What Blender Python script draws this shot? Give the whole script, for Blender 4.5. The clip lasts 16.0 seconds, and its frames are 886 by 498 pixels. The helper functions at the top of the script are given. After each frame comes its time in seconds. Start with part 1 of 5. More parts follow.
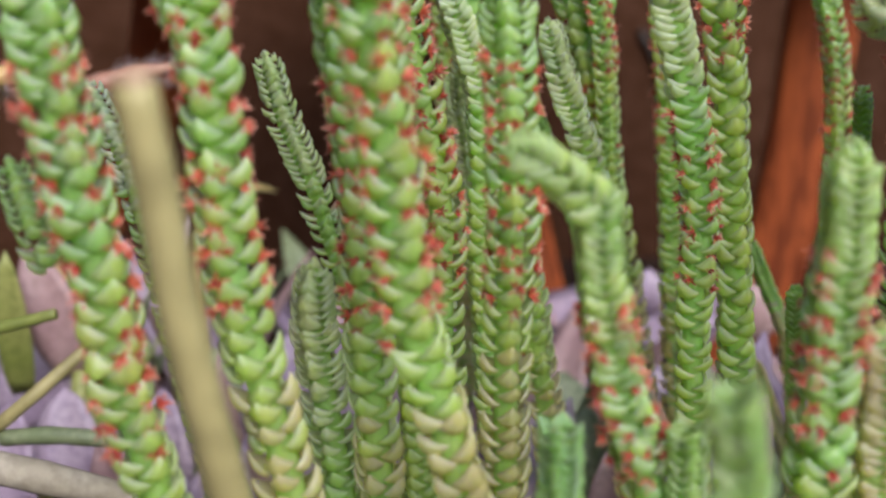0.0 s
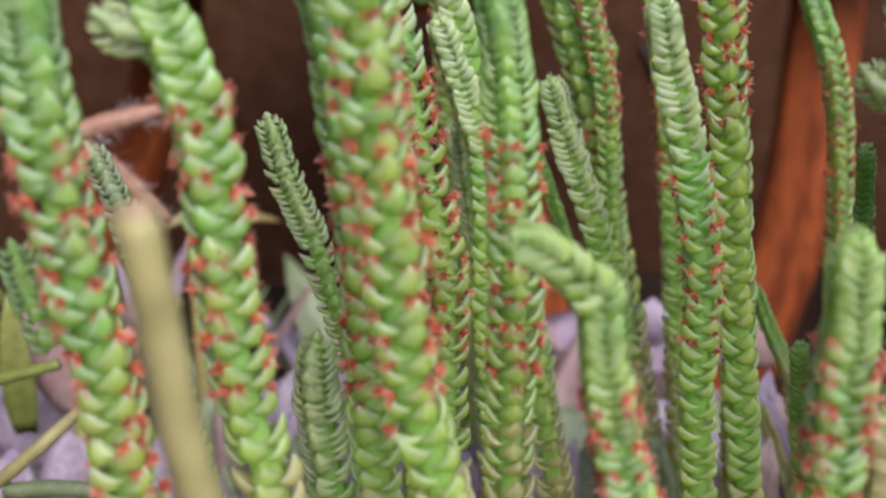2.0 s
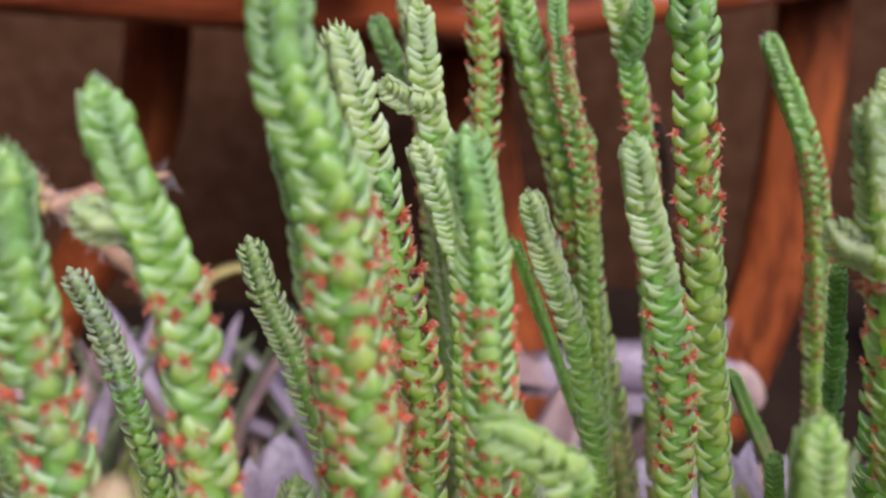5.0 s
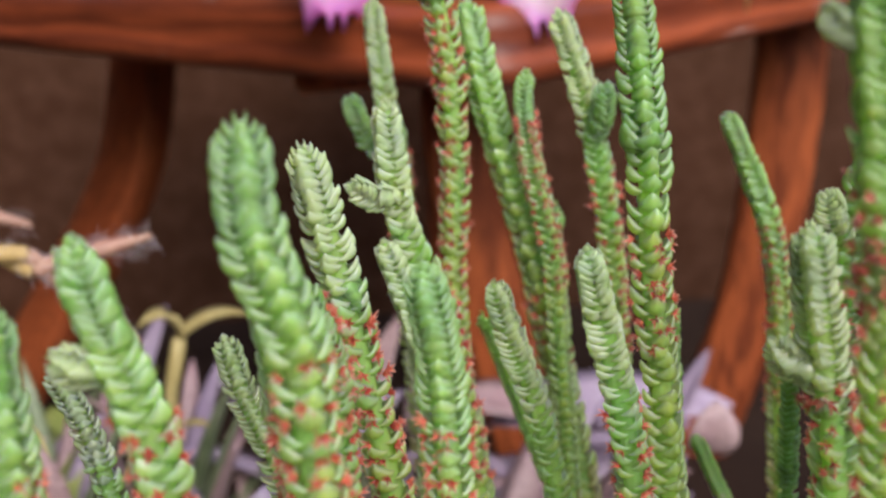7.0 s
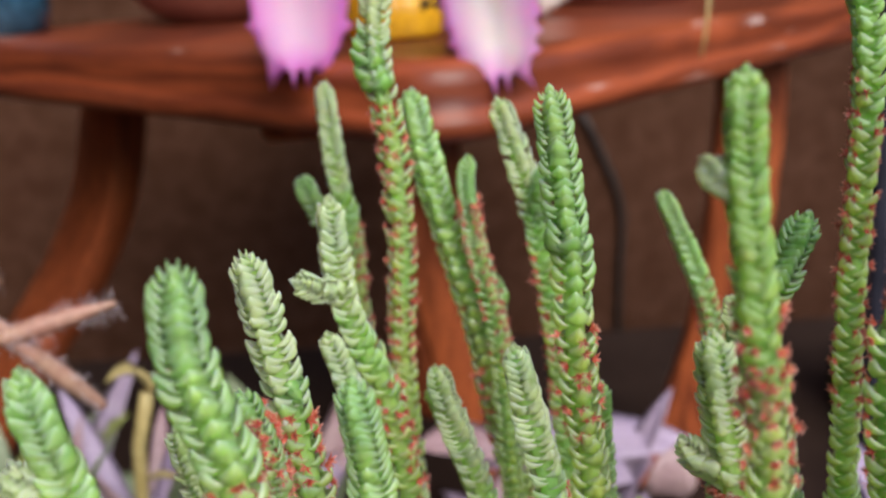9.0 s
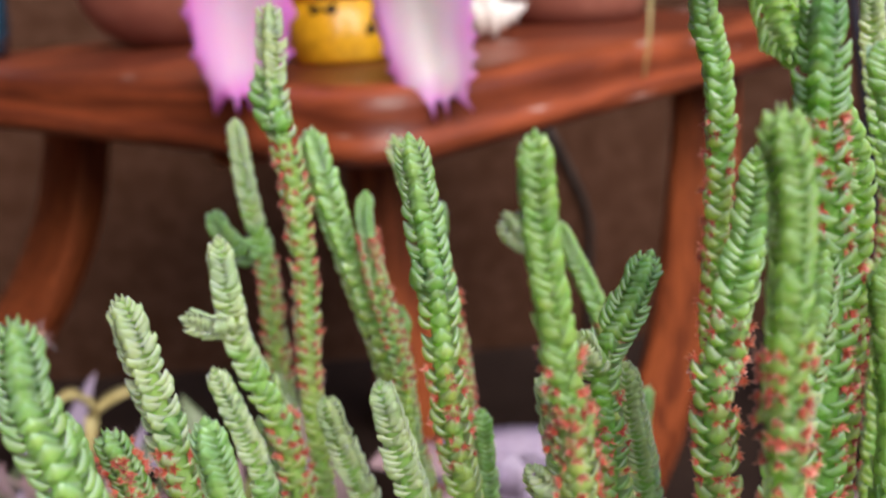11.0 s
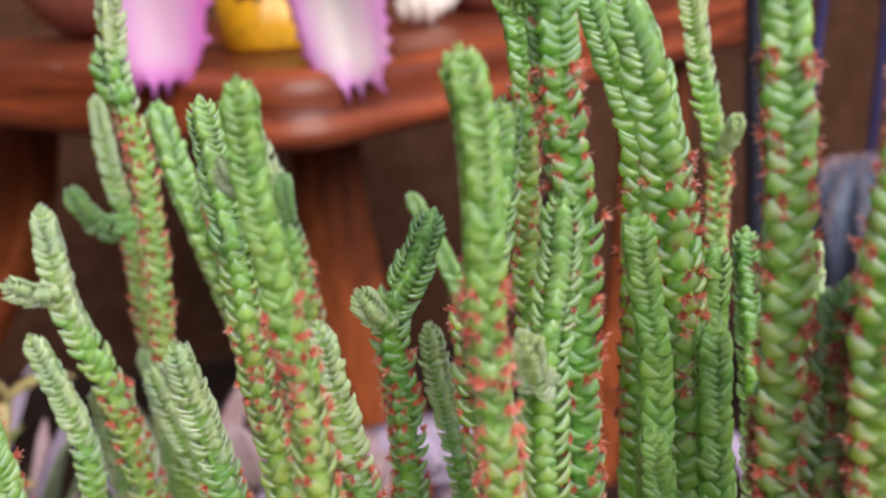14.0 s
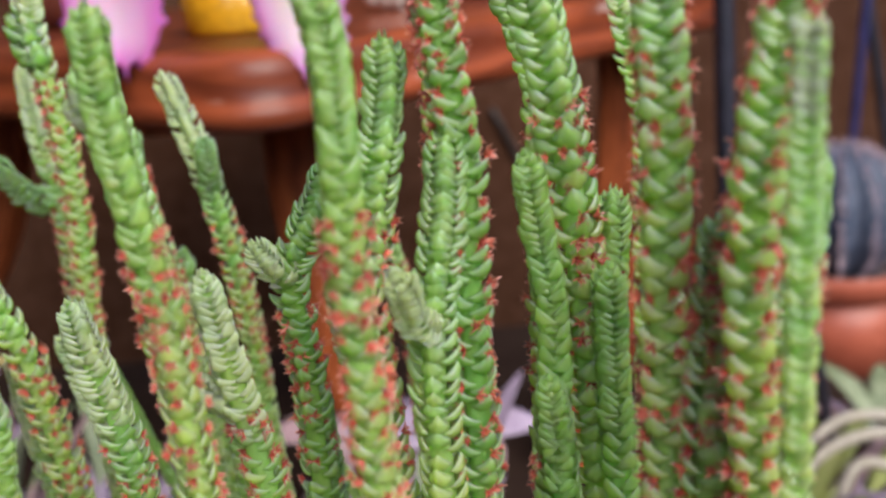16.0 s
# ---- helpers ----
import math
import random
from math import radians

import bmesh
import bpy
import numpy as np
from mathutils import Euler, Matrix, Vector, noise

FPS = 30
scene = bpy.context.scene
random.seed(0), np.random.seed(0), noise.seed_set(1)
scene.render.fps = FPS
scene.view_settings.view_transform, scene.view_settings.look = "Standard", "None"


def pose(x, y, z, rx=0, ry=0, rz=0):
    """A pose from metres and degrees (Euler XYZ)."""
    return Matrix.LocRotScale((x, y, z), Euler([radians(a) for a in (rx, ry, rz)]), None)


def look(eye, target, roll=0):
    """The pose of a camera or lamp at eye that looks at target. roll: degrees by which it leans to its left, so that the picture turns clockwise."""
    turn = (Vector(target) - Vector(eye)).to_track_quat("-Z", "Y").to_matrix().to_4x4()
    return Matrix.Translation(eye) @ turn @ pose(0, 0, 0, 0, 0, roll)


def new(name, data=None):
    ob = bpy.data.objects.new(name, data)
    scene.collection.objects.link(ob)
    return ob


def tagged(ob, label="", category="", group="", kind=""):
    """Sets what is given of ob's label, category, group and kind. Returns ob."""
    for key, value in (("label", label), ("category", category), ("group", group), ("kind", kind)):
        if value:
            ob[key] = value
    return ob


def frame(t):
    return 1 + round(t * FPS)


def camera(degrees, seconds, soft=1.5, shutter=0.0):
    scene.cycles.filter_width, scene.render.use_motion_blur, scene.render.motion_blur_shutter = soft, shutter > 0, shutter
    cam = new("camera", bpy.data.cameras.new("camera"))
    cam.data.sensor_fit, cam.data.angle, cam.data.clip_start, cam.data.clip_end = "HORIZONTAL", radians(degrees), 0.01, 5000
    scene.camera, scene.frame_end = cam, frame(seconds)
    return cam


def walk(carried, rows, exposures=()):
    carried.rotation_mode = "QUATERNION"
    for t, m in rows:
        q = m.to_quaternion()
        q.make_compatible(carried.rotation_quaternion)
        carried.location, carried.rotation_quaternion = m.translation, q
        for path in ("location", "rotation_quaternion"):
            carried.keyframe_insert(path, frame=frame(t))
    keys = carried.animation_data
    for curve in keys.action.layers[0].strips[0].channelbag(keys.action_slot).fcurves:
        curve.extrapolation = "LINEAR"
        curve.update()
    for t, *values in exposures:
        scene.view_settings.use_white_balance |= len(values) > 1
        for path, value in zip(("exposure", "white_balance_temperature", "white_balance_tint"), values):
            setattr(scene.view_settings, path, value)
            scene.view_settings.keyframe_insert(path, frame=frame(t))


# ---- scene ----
cam = camera(44.82, 16.0, soft=2.5)
cam.data.dof.use_dof, cam.data.dof.focus_distance, cam.data.dof.aperture_fstop = True, 0.175, 18.0
PATH = [
    (0, (0.00383, 0.00298, 0.09104), (-0.0070, 1.9090, -0.5146), -1.715),
    (0.5, (0.00393, 0.00349, 0.09337), (-0.0059, 1.9103, -0.5099), -1.761),
    (1, (0.00443, 0.00416, 0.09543), (-0.0074, 1.9128, -0.5021), -1.810),
    (1.5, (0.00384, 0.00520, 0.09738), (-0.0093, 1.9153, -0.4953), -1.784),
    (2, (0.00420, 0.00583, 0.09930), (-0.0125, 1.9163, -0.4922), -2.066),
    (2.5, (0.00479, 0.00766, 0.10133), (-0.0165, 1.9163, -0.4959), -2.112),
    (3, (0.00529, 0.00769, 0.10270), (-0.0186, 1.9140, -0.5017), -2.163),
    (3.5, (0.00425, 0.00952, 0.10260), (-0.0166, 1.9172, -0.4978), -1.959),
    (4, (0.00397, 0.00955, 0.10595), (-0.0072, 1.9186, -0.4903), -1.726),
    (4.2, (0.00524, 0.00928, 0.10871), (-0.0034, 1.9203, -0.4810), -1.878),
    (6.3, (0.00833, 0.00994, 0.13136), (0.0223, 1.9176, -0.4690), -2.213),
    (6.5, (0.01032, 0.01029, 0.13246), (0.0222, 1.9188, -0.4653), -2.547),
    (7, (0.01128, 0.00668, 0.13686), (0.0320, 1.9187, -0.4494), -2.365),
    (7.5, (0.01298, 0.00537, 0.14199), (0.0393, 1.9194, -0.4374), -2.608),
    (8, (0.01331, 0.00284, 0.14795), (0.0480, 1.9203, -0.4197), -2.670),
    (8.5, (0.01537, 0.00075, 0.14956), (0.0624, 1.9209, -0.4078), -2.723),
    (9, (0.01901, -0.00008, 0.15211), (0.0807, 1.9216, -0.3987), -2.749),
    (11.3, (0.04084, -0.01068, 0.16046), (0.1369, 1.9158, -0.3682), -3.543),
    (11.5, (0.04160, -0.01172, 0.16148), (0.1583, 1.9146, -0.3635), -3.262),
    (12, (0.04857, -0.01339, 0.16008), (0.1733, 1.9132, -0.3621), -3.459),
    (12.5, (0.05509, -0.01460, 0.15878), (0.1767, 1.9121, -0.3636), -3.668),
    (13, (0.06197, -0.01476, 0.15652), (0.1737, 1.9109, -0.3720), -3.705),
    (13.5, (0.06641, -0.01639, 0.15541), (0.1724, 1.9078, -0.3797), -3.730),
    (14, (0.07343, -0.01464, 0.15063), (0.1749, 1.9088, -0.3878), -3.819),
    (14.5, (0.07802, -0.01696, 0.15061), (0.1817, 1.9079, -0.3826), -3.679),
    (15, (0.08172, -0.01413, 0.14796), (0.1880, 1.9103, -0.3861), -3.859),
    (15.5, (0.08605, -0.01546, 0.14743), (0.1932, 1.9077, -0.3910), -3.951),
    (16, (0.08896, -0.01283, 0.14060), (0.1964, 1.9091, -0.4021), -4.345),
]
walk(cam, [(t, look(eye, target, roll)) for t, eye, target, roll in PATH], [(0.0, 0.82), (4.2, 0.80), (6.3, 0.90), (16.0, 0.96)])

# ---- light: open shade under a bright, veiled sky ----
world = bpy.data.worlds.new("sky")
scene.world = world
world.use_nodes = True
wn = world.node_tree
sky = wn.nodes.new("ShaderNodeTexSky")
sky.sky_type, sky.sun_disc = "NISHITA", False
sky.sun_elevation, sky.sun_rotation = radians(41), radians(158)
wn.links.new(sky.outputs["Color"], wn.nodes["Background"].inputs["Color"])
wn.nodes["Background"].inputs["Strength"].default_value = 0.14
sun = new("sun", bpy.data.lights.new("sun", "SUN"))
sun.data.energy, sun.data.angle, sun.data.color = 2.1, radians(50), (1.0, 0.96, 0.90)
sun.matrix_world = look((0.62, -1.5, 1.40), (0, 0, 0))


# ---- materials ----
def nodes_of(name):
    m = bpy.data.materials.new(name)
    m.use_nodes = True
    t = m.node_tree
    return m, t, t.nodes["Principled BSDF"]


def mix(t, fac, a, b, blend="MIX"):
    n = t.nodes.new("ShaderNodeMix")
    n.data_type, n.blend_type = "RGBA", blend
    for k, v in ((0, fac), (6, a), (7, b)):
        if isinstance(v, (int, float)):
            n.inputs[k].default_value = v
        elif isinstance(v, tuple):
            n.inputs[k].default_value = (*v, 1)
        else:
            t.links.new(v, n.inputs[k])
    return n.outputs[2]


def ramp(t, value, lo, hi):
    n = t.nodes.new("ShaderNodeMapRange")
    n.inputs[1].default_value, n.inputs[2].default_value = lo, hi
    t.links.new(value, n.inputs[0])
    return n.outputs[0]


def grain(t, scale, detail=4.0, stretch=(1, 1, 1), coords="Object"):
    c = t.nodes.new("ShaderNodeTexCoord")
    m = t.nodes.new("ShaderNodeMapping")
    m.inputs["Scale"].default_value = stretch
    n = t.nodes.new("ShaderNodeTexNoise")
    n.inputs["Scale"].default_value, n.inputs["Detail"].default_value = scale, detail
    t.links.new(c.outputs[coords], m.inputs["Vector"])
    t.links.new(m.outputs["Vector"], n.inputs["Vector"])
    return n.outputs["Fac"]


def bump(t, p, height, strength, distance):
    b = t.nodes.new("ShaderNodeBump")
    b.inputs["Strength"].default_value, b.inputs["Distance"].default_value = strength, distance
    t.links.new(height, b.inputs["Height"])
    t.links.new(b.outputs["Normal"], p.inputs["Normal"])


def world_coords(t):
    g = t.nodes.new("ShaderNodeNewGeometry")
    return g.outputs["Position"]


def leaf_material(name, body, rim, gloss=0.26):
    """Fleshy leaf: body colour, paler papillose margin, sky sheen painted pale on the upper face, a random shift per
    leaf and fine speckle.
    """
    m, t, p = nodes_of(name)
    att = t.nodes.new("ShaderNodeAttribute")
    att.attribute_name = "rim"
    info = t.nodes.new("ShaderNodeObjectInfo")
    geo = t.nodes.new("ShaderNodeNewGeometry")
    add = t.nodes.new("ShaderNodeMath")
    add.operation = "ADD"
    t.links.new(info.outputs["Random"], add.inputs[0])
    t.links.new(geo.outputs["Random Per Island"], add.inputs[1])
    fr = t.nodes.new("ShaderNodeMath")
    fr.operation = "FRACT"
    t.links.new(add.outputs[0], fr.inputs[0])
    n = t.nodes.new("ShaderNodeTexNoise")
    n.inputs["Scale"].default_value, n.inputs["Detail"].default_value = 1400, 3
    t.links.new(geo.outputs["Position"], n.inputs["Vector"])
    big = t.nodes.new("ShaderNodeTexNoise")
    big.inputs["Scale"].default_value = 90
    t.links.new(geo.outputs["Position"], big.inputs["Vector"])
    dark = tuple(c * 0.74 for c in body)
    warm = (min(1, body[0] * 1.55), body[1] * 1.14, body[2] * 1.0)
    c = mix(t, ramp(t, fr.outputs[0], 0.0, 1.0), dark, warm)
    c = mix(t, 0.5, c, body)
    c = mix(t, ramp(t, big.outputs["Fac"], 0.35, 0.7), c, (body[0] * 0.72, body[1] * 0.88, body[2] * 0.9))
    c = mix(t, ramp(t, n.outputs["Fac"], 0.68, 0.82), c, rim)
    # rim brings both the pale margin and the upper face's painted sheen
    edge = t.nodes.new("ShaderNodeMath")
    edge.operation = "MULTIPLY"
    edge.inputs[1].default_value = 0.78
    t.links.new(att.outputs["Fac"], edge.inputs[0])
    c = mix(t, edge.outputs[0], c, rim)
    t.links.new(c, p.inputs["Base Color"])
    p.inputs["Roughness"].default_value = gloss
    p.inputs["Specular IOR Level"].default_value = 0.55
    p.inputs["Coat Weight"].default_value, p.inputs["Coat Roughness"].default_value, p.inputs["Coat IOR"].default_value = 0.55, 0.15, 1.5
    p.inputs["Subsurface Weight"].default_value = 0.75
    p.inputs["Subsurface Scale"].default_value = 0.0045
    p.inputs["Subsurface Radius"].default_value = (0.8, 1.0, 0.45)
    bump(t, p, n.outputs["Fac"], 0.3, 0.0002)
    thin = t.nodes.new("ShaderNodeBsdfTranslucent")
    thin.inputs["Color"].default_value = (min(1, body[0] * 1.5), min(1, body[1] * 1.4), body[2] * 1.2, 1)
    both = t.nodes.new("ShaderNodeMixShader")
    both.inputs[0].default_value = 0.45
    t.links.new(p.outputs[0], both.inputs[1])
    t.links.new(thin.outputs[0], both.inputs[2])
    t.links.new(both.outputs[0], t.nodes["Material Output"].inputs["Surface"])
    return m


LEAF = {
    "mid": leaf_material("leaf_green", (0.485, 0.71, 0.24), (0.82, 0.93, 0.79)),
    "pale": leaf_material("leaf_pale", (0.65, 0.86, 0.45), (0.90, 0.98, 0.86)),
    "deep": leaf_material("leaf_deep", (0.36, 0.62, 0.16), (0.74, 0.87, 0.70)),
    "plain": leaf_material("leaf_plain", (0.48, 0.70, 0.19), (0.64, 0.80, 0.44)),
    "lime": leaf_material("leaf_lime", (0.57, 0.78, 0.28), (0.80, 0.91, 0.62)),
    "frost": leaf_material("leaf_frosted", (0.62, 0.74, 0.52), (0.92, 0.94, 0.88)),
    "warm": leaf_material("leaf_yellow_green", (0.555, 0.71, 0.22), (0.85, 0.92, 0.75)),
    "old": leaf_material("leaf_yellowed", (0.68, 0.66, 0.34), (0.82, 0.80, 0.60)),
}


def plain_material(name, a, b, scale, rough=0.6, relief=0.0005, coords="Object", stretch=(1, 1, 1), metal=0.0, lo=0.35, hi=0.68, speck=None, spec=0.5):
    m, t, p = nodes_of(name)
    n = grain(t, scale, 5, stretch, coords)
    c = mix(t, ramp(t, n, lo, hi), a, b)
    f = grain(t, scale * 9, 3, stretch, coords)
    c = mix(t, ramp(t, f, 0.4, 0.8), c, tuple(v * 0.7 for v in a))
    if speck:
        s = grain(t, speck[1], 2, (1, 1, 1), coords)
        c = mix(t, ramp(t, s, 0.64, 0.72), c, speck[0])
    t.links.new(c, p.inputs["Base Color"])
    p.inputs["Roughness"].default_value, p.inputs["Metallic"].default_value, p.inputs["Specular IOR Level"].default_value = rough, metal, spec
    if relief:
        bump(t, p, f, 0.4, relief)
    return m


def wood_material(name, dark, light, stretch, scale=14.0, layered=False):
    m, t, p = nodes_of(name)
    c = t.nodes.new("ShaderNodeTexCoord")
    mp = t.nodes.new("ShaderNodeMapping")
    mp.inputs["Scale"].default_value = stretch
    if layered:
        first = t.nodes.new("ShaderNodeMapping")
        first.inputs["Rotation"].default_value = (0, 0, radians(-46.4))
        t.links.new(c.outputs["Object"], first.inputs["Vector"])
    t.links.new(first.outputs["Vector"] if layered else c.outputs["Object"], mp.inputs["Vector"])
    w = t.nodes.new("ShaderNodeTexWave")
    w.wave_type, w.bands_direction = "BANDS", "Z" if layered else "Y"
    for key, v in (("Scale", scale), ("Distortion", 9.0 if layered else 7.0), ("Detail", 4.0), ("Detail Scale", 1.6)):
        w.inputs[key].default_value = v
    t.links.new(mp.outputs["Vector"], w.inputs["Vector"])
    n = t.nodes.new("ShaderNodeTexNoise")
    n.inputs["Scale"].default_value, n.inputs["Detail"].default_value = 60, 6
    t.links.new(mp.outputs["Vector"], n.inputs["Vector"])
    b = grain(t, 7, 3)
    col = mix(t, ramp(t, w.outputs["Fac"], 0.2, 1.2), light, dark)
    col = mix(t, ramp(t, n.outputs["Fac"], 0.45, 0.75), col, tuple(v * 0.55 for v in dark))
    col = mix(t, 0.3, col, mix(t, ramp(t, b, 0.35, 0.65), light, dark))
    if layered:
        scuff = grain(t, 26, 5, (0.5, 0.5, 5.0))
        col = mix(t, ramp(t, scuff, 0.66, 0.76), col, (0.62, 0.46, 0.40))
    t.links.new(col, p.inputs["Base Color"])
    p.inputs["Roughness"].default_value = 0.5
    p.inputs["Specular IOR Level"].default_value = 0.22
    p.inputs["Coat Weight"].default_value, p.inputs["Coat Roughness"].default_value = (0.3 if layered else 0.07), 0.22
    bump(t, p, n.outputs["Fac"], 0.25, 0.0006)
    return m


WOOD_TOP = wood_material("varnished_redwood", (0.075, 0.013, 0.006), (0.31, 0.066, 0.022), (0.16, 0.16, 1.0), 22.0, True)
WOOD_LEG = wood_material("varnished_redwood_leg", (0.12, 0.024, 0.009), (0.44, 0.105, 0.032), (4.0, 4.0, 0.6))
STUCCO = plain_material("brown_stucco", (0.062, 0.025, 0.013), (0.100, 0.046, 0.028), 45, 0.95, 0.005, spec=0.1)
FLOOR = plain_material("brown_concrete", (0.026, 0.013, 0.009), (0.042, 0.023, 0.016), 14, 0.85, 0.001, spec=0.2)
TERRACOTTA = plain_material("terracotta", (0.27, 0.075, 0.045), (0.35, 0.115, 0.07), 30, 0.7, 0.0004)
PLASTIC = plain_material("terracotta_plastic", (0.40, 0.09, 0.05), (0.44, 0.115, 0.065), 18, 0.42, 0.0001)
DARK_PLASTIC = plain_material("dark_brown_plastic", (0.02, 0.014, 0.012), (0.035, 0.026, 0.022), 20, 0.5, 0.0002)
SOIL = plain_material("potting_soil", (0.02, 0.014, 0.01), (0.075, 0.05, 0.035), 180, 0.95, 0.003)
YELLOW = plain_material("yellow_glaze", (0.80, 0.38, 0.015), (0.86, 0.44, 0.02), 25, 0.25, 0.0)
ORANGE = plain_material("orange_glaze", (0.72, 0.16, 0.02), (0.8, 0.22, 0.03), 25, 0.25, 0.0)
INK = plain_material("black_glaze", (0.012, 0.01, 0.008), (0.03, 0.022, 0.015), 60, 0.3, 0.0)
BLUE = plain_material("dark_blue_glaze", (0.008, 0.03, 0.055), (0.03, 0.09, 0.14), 24, 0.2, 0.0)
SHELL = plain_material("bleached_shell", (0.72, 0.62, 0.55), (0.86, 0.80, 0.74), 70, 0.5, 0.0008)
BLACK_METAL = plain_material("black_painted_metal", (0.012, 0.012, 0.02), (0.03, 0.028, 0.045), 40, 0.45, 0.0003)
BLUE_METAL = plain_material("navy_painted_metal", (0.02, 0.02, 0.08), (0.045, 0.04, 0.14), 40, 0.4, 0.0003)
CACTUS = plain_material("glaucous_cactus", (0.035, 0.050, 0.085), (0.11, 0.125, 0.18), 80, 0.6, 0.0006)
SPINE = plain_material("pale_spines", (0.52, 0.38, 0.42), (0.64, 0.50, 0.55), 90, 0.6, 0.0)
STALK = plain_material("olive_stalk", (0.40, 0.34, 0.15), (0.48, 0.41, 0.19), 22, 0.5, 0.0003, speck=((0.45, 0.24, 0.12), 60))
STALK_END = plain_material("pinkish_stalk_end", (0.42, 0.28, 0.16), (0.52, 0.36, 0.26), 60, 0.6, 0.0002)
HAIRY = plain_material("reddish_cactus_stem", (0.38, 0.18, 0.13), (0.46, 0.29, 0.20), 60, 0.5, 0.0003)
HAIRY_TAN = plain_material("tan_cactus_stem", (0.50, 0.33, 0.12), (0.56, 0.38, 0.17), 60, 0.5, 0.0003)
HAIR = plain_material("white_hairs", (0.62, 0.52, 0.55), (0.75, 0.68, 0.7), 200, 0.7, 0.0)
DRY = plain_material("dry_straw_leaf", (0.40, 0.30, 0.10), (0.54, 0.44, 0.20), 40, 0.6, 0.0005)
STRAW = plain_material("grey_straw", (0.36, 0.31, 0.24), (0.52, 0.46, 0.38), 50, 0.75, 0.0008)
LILAC = plain_material("lilac_leaf", (0.34, 0.25, 0.36), (0.48, 0.38, 0.46), 45, 0.5, 0.0005)
ROSE = plain_material("rose_leaf", (0.36, 0.22, 0.23), (0.46, 0.32, 0.31), 45, 0.5, 0.0005)
GREY_GREEN = plain_material("grey_green_leaf", (0.16, 0.20, 0.10), (0.30, 0.33, 0.20), 45, 0.5, 0.0005)
OLIVE = plain_material("olive_leaf", (0.22, 0.26, 0.06), (0.33, 0.33, 0.11), 45, 0.5, 0.0005)


def bloom_material():
    m, t, p = nodes_of("dry_red_bloom")
    att = t.nodes.new("ShaderNodeAttribute")
    att.attribute_name = "rim"
    info = t.nodes.new("ShaderNodeObjectInfo")
    c = mix(t, info.outputs["Random"], (0.42, 0.050, 0.030), (0.66, 0.150, 0.085))
    c = mix(t, ramp(t, att.outputs["Fac"], 0.62, 1.0), c, (0.78, 0.44, 0.34))
    t.links.new(c, p.inputs["Base Color"])
    p.inputs["Roughness"].default_value = 0.45
    return m


BLOOM = bloom_material()


def petal_material(name, centre, edge):
    """Broad flat cactus segment: pale in the middle, magenta towards the toothed edge, with faint veins."""
    m, t, p = nodes_of(name)
    att = t.nodes.new("ShaderNodeAttribute")
    att.attribute_name = "rim"
    n = grain(t, 60, 4, (2.5, 1, 0.35))
    add = t.nodes.new("ShaderNodeMath")
    add.operation = "MULTIPLY_ADD"
    t.links.new(n, add.inputs[0])
    add.inputs[1].default_value = 0.5
    t.links.new(att.outputs["Fac"], add.inputs[2])
    c = mix(t, ramp(t, add.outputs[0], 0.3, 1.15), centre, edge)
    g = grain(t, 34, 3)
    c = mix(t, ramp(t, g, 0.60, 0.95), c, (0.62, 0.62, 0.40))
    t.links.new(c, p.inputs["Base Color"])
    p.inputs["Roughness"].default_value = 0.42
    p.inputs["Subsurface Weight"].default_value, p.inputs["Subsurface Scale"].default_value = 0.3, 0.003
    thin = t.nodes.new("ShaderNodeBsdfTranslucent")
    t.links.new(c, thin.inputs["Color"])
    both = t.nodes.new("ShaderNodeMixShader")
    both.inputs[0].default_value = 0.4
    t.links.new(p.outputs[0], both.inputs[1])
    t.links.new(thin.outputs[0], both.inputs[2])
    t.links.new(both.outputs[0], t.nodes["Material Output"].inputs["Surface"])
    return m


PETAL = petal_material("pink_segment", (0.84, 0.56, 0.72), (0.78, 0.24, 0.66))
PETAL_PALE = petal_material("cream_pink_segment", (0.84, 0.73, 0.72), (0.78, 0.30, 0.68))


# ---- mesh helpers ----
def part(name, bm, material, parent=None, label="", smooth=True):
    """One bmesh as one mesh object, with its coordinates given in the world."""
    me = bpy.data.meshes.new(name)
    bmesh.ops.recalc_face_normals(bm, faces=bm.faces)
    bm.to_mesh(me)
    bm.free()
    if smooth:
        me.polygons.foreach_set("use_smooth", [True] * len(me.polygons))
    me.materials.append(material)
    ob = new(name, me)
    if parent:
        ob.parent = parent
        up = parent
        shift = Vector((0, 0, 0))
        while up:
            shift += up.location
            up = up.parent
        me.transform(Matrix.Translation(-shift))
    if label:
        tagged(ob, label)
    return ob


def thing(name, at, label, category, group="", kind=""):
    ob = new(name)
    ob.location = at
    ob.empty_display_size = 0.01
    return tagged(ob, label, category, group, kind)


def spline(points, n):
    """n + 1 places along a smooth curve through the points (centripetal enough for these gentle bends)."""
    p = [Vector(q) for q in points]
    p = [p[0] * 2 - p[1]] + p + [p[-1] * 2 - p[-2]]
    dense = []
    for i in range(1, len(p) - 2):
        for k in range(24):
            u = k / 24
            a, b, c, d = p[i - 1], p[i], p[i + 1], p[i + 2]
            dense.append(0.5 * (2 * b + (c - a) * u + (2 * a - 5 * b + 4 * c - d) * u * u + (3 * b - a - 3 * c + d) * u ** 3))
    dense.append(p[-2])
    s = [0.0]
    for a, b in zip(dense, dense[1:]):
        s.append(s[-1] + (b - a).length)
    out, j = [], 0
    for i in range(n + 1):
        want = s[-1] * i / n
        while j < len(s) - 2 and s[j + 1] < want:
            j += 1
        f = (want - s[j]) / max(1e-9, s[j + 1] - s[j])
        out.append(dense[j].lerp(dense[j + 1], min(1, f)))
    return out, s[-1]


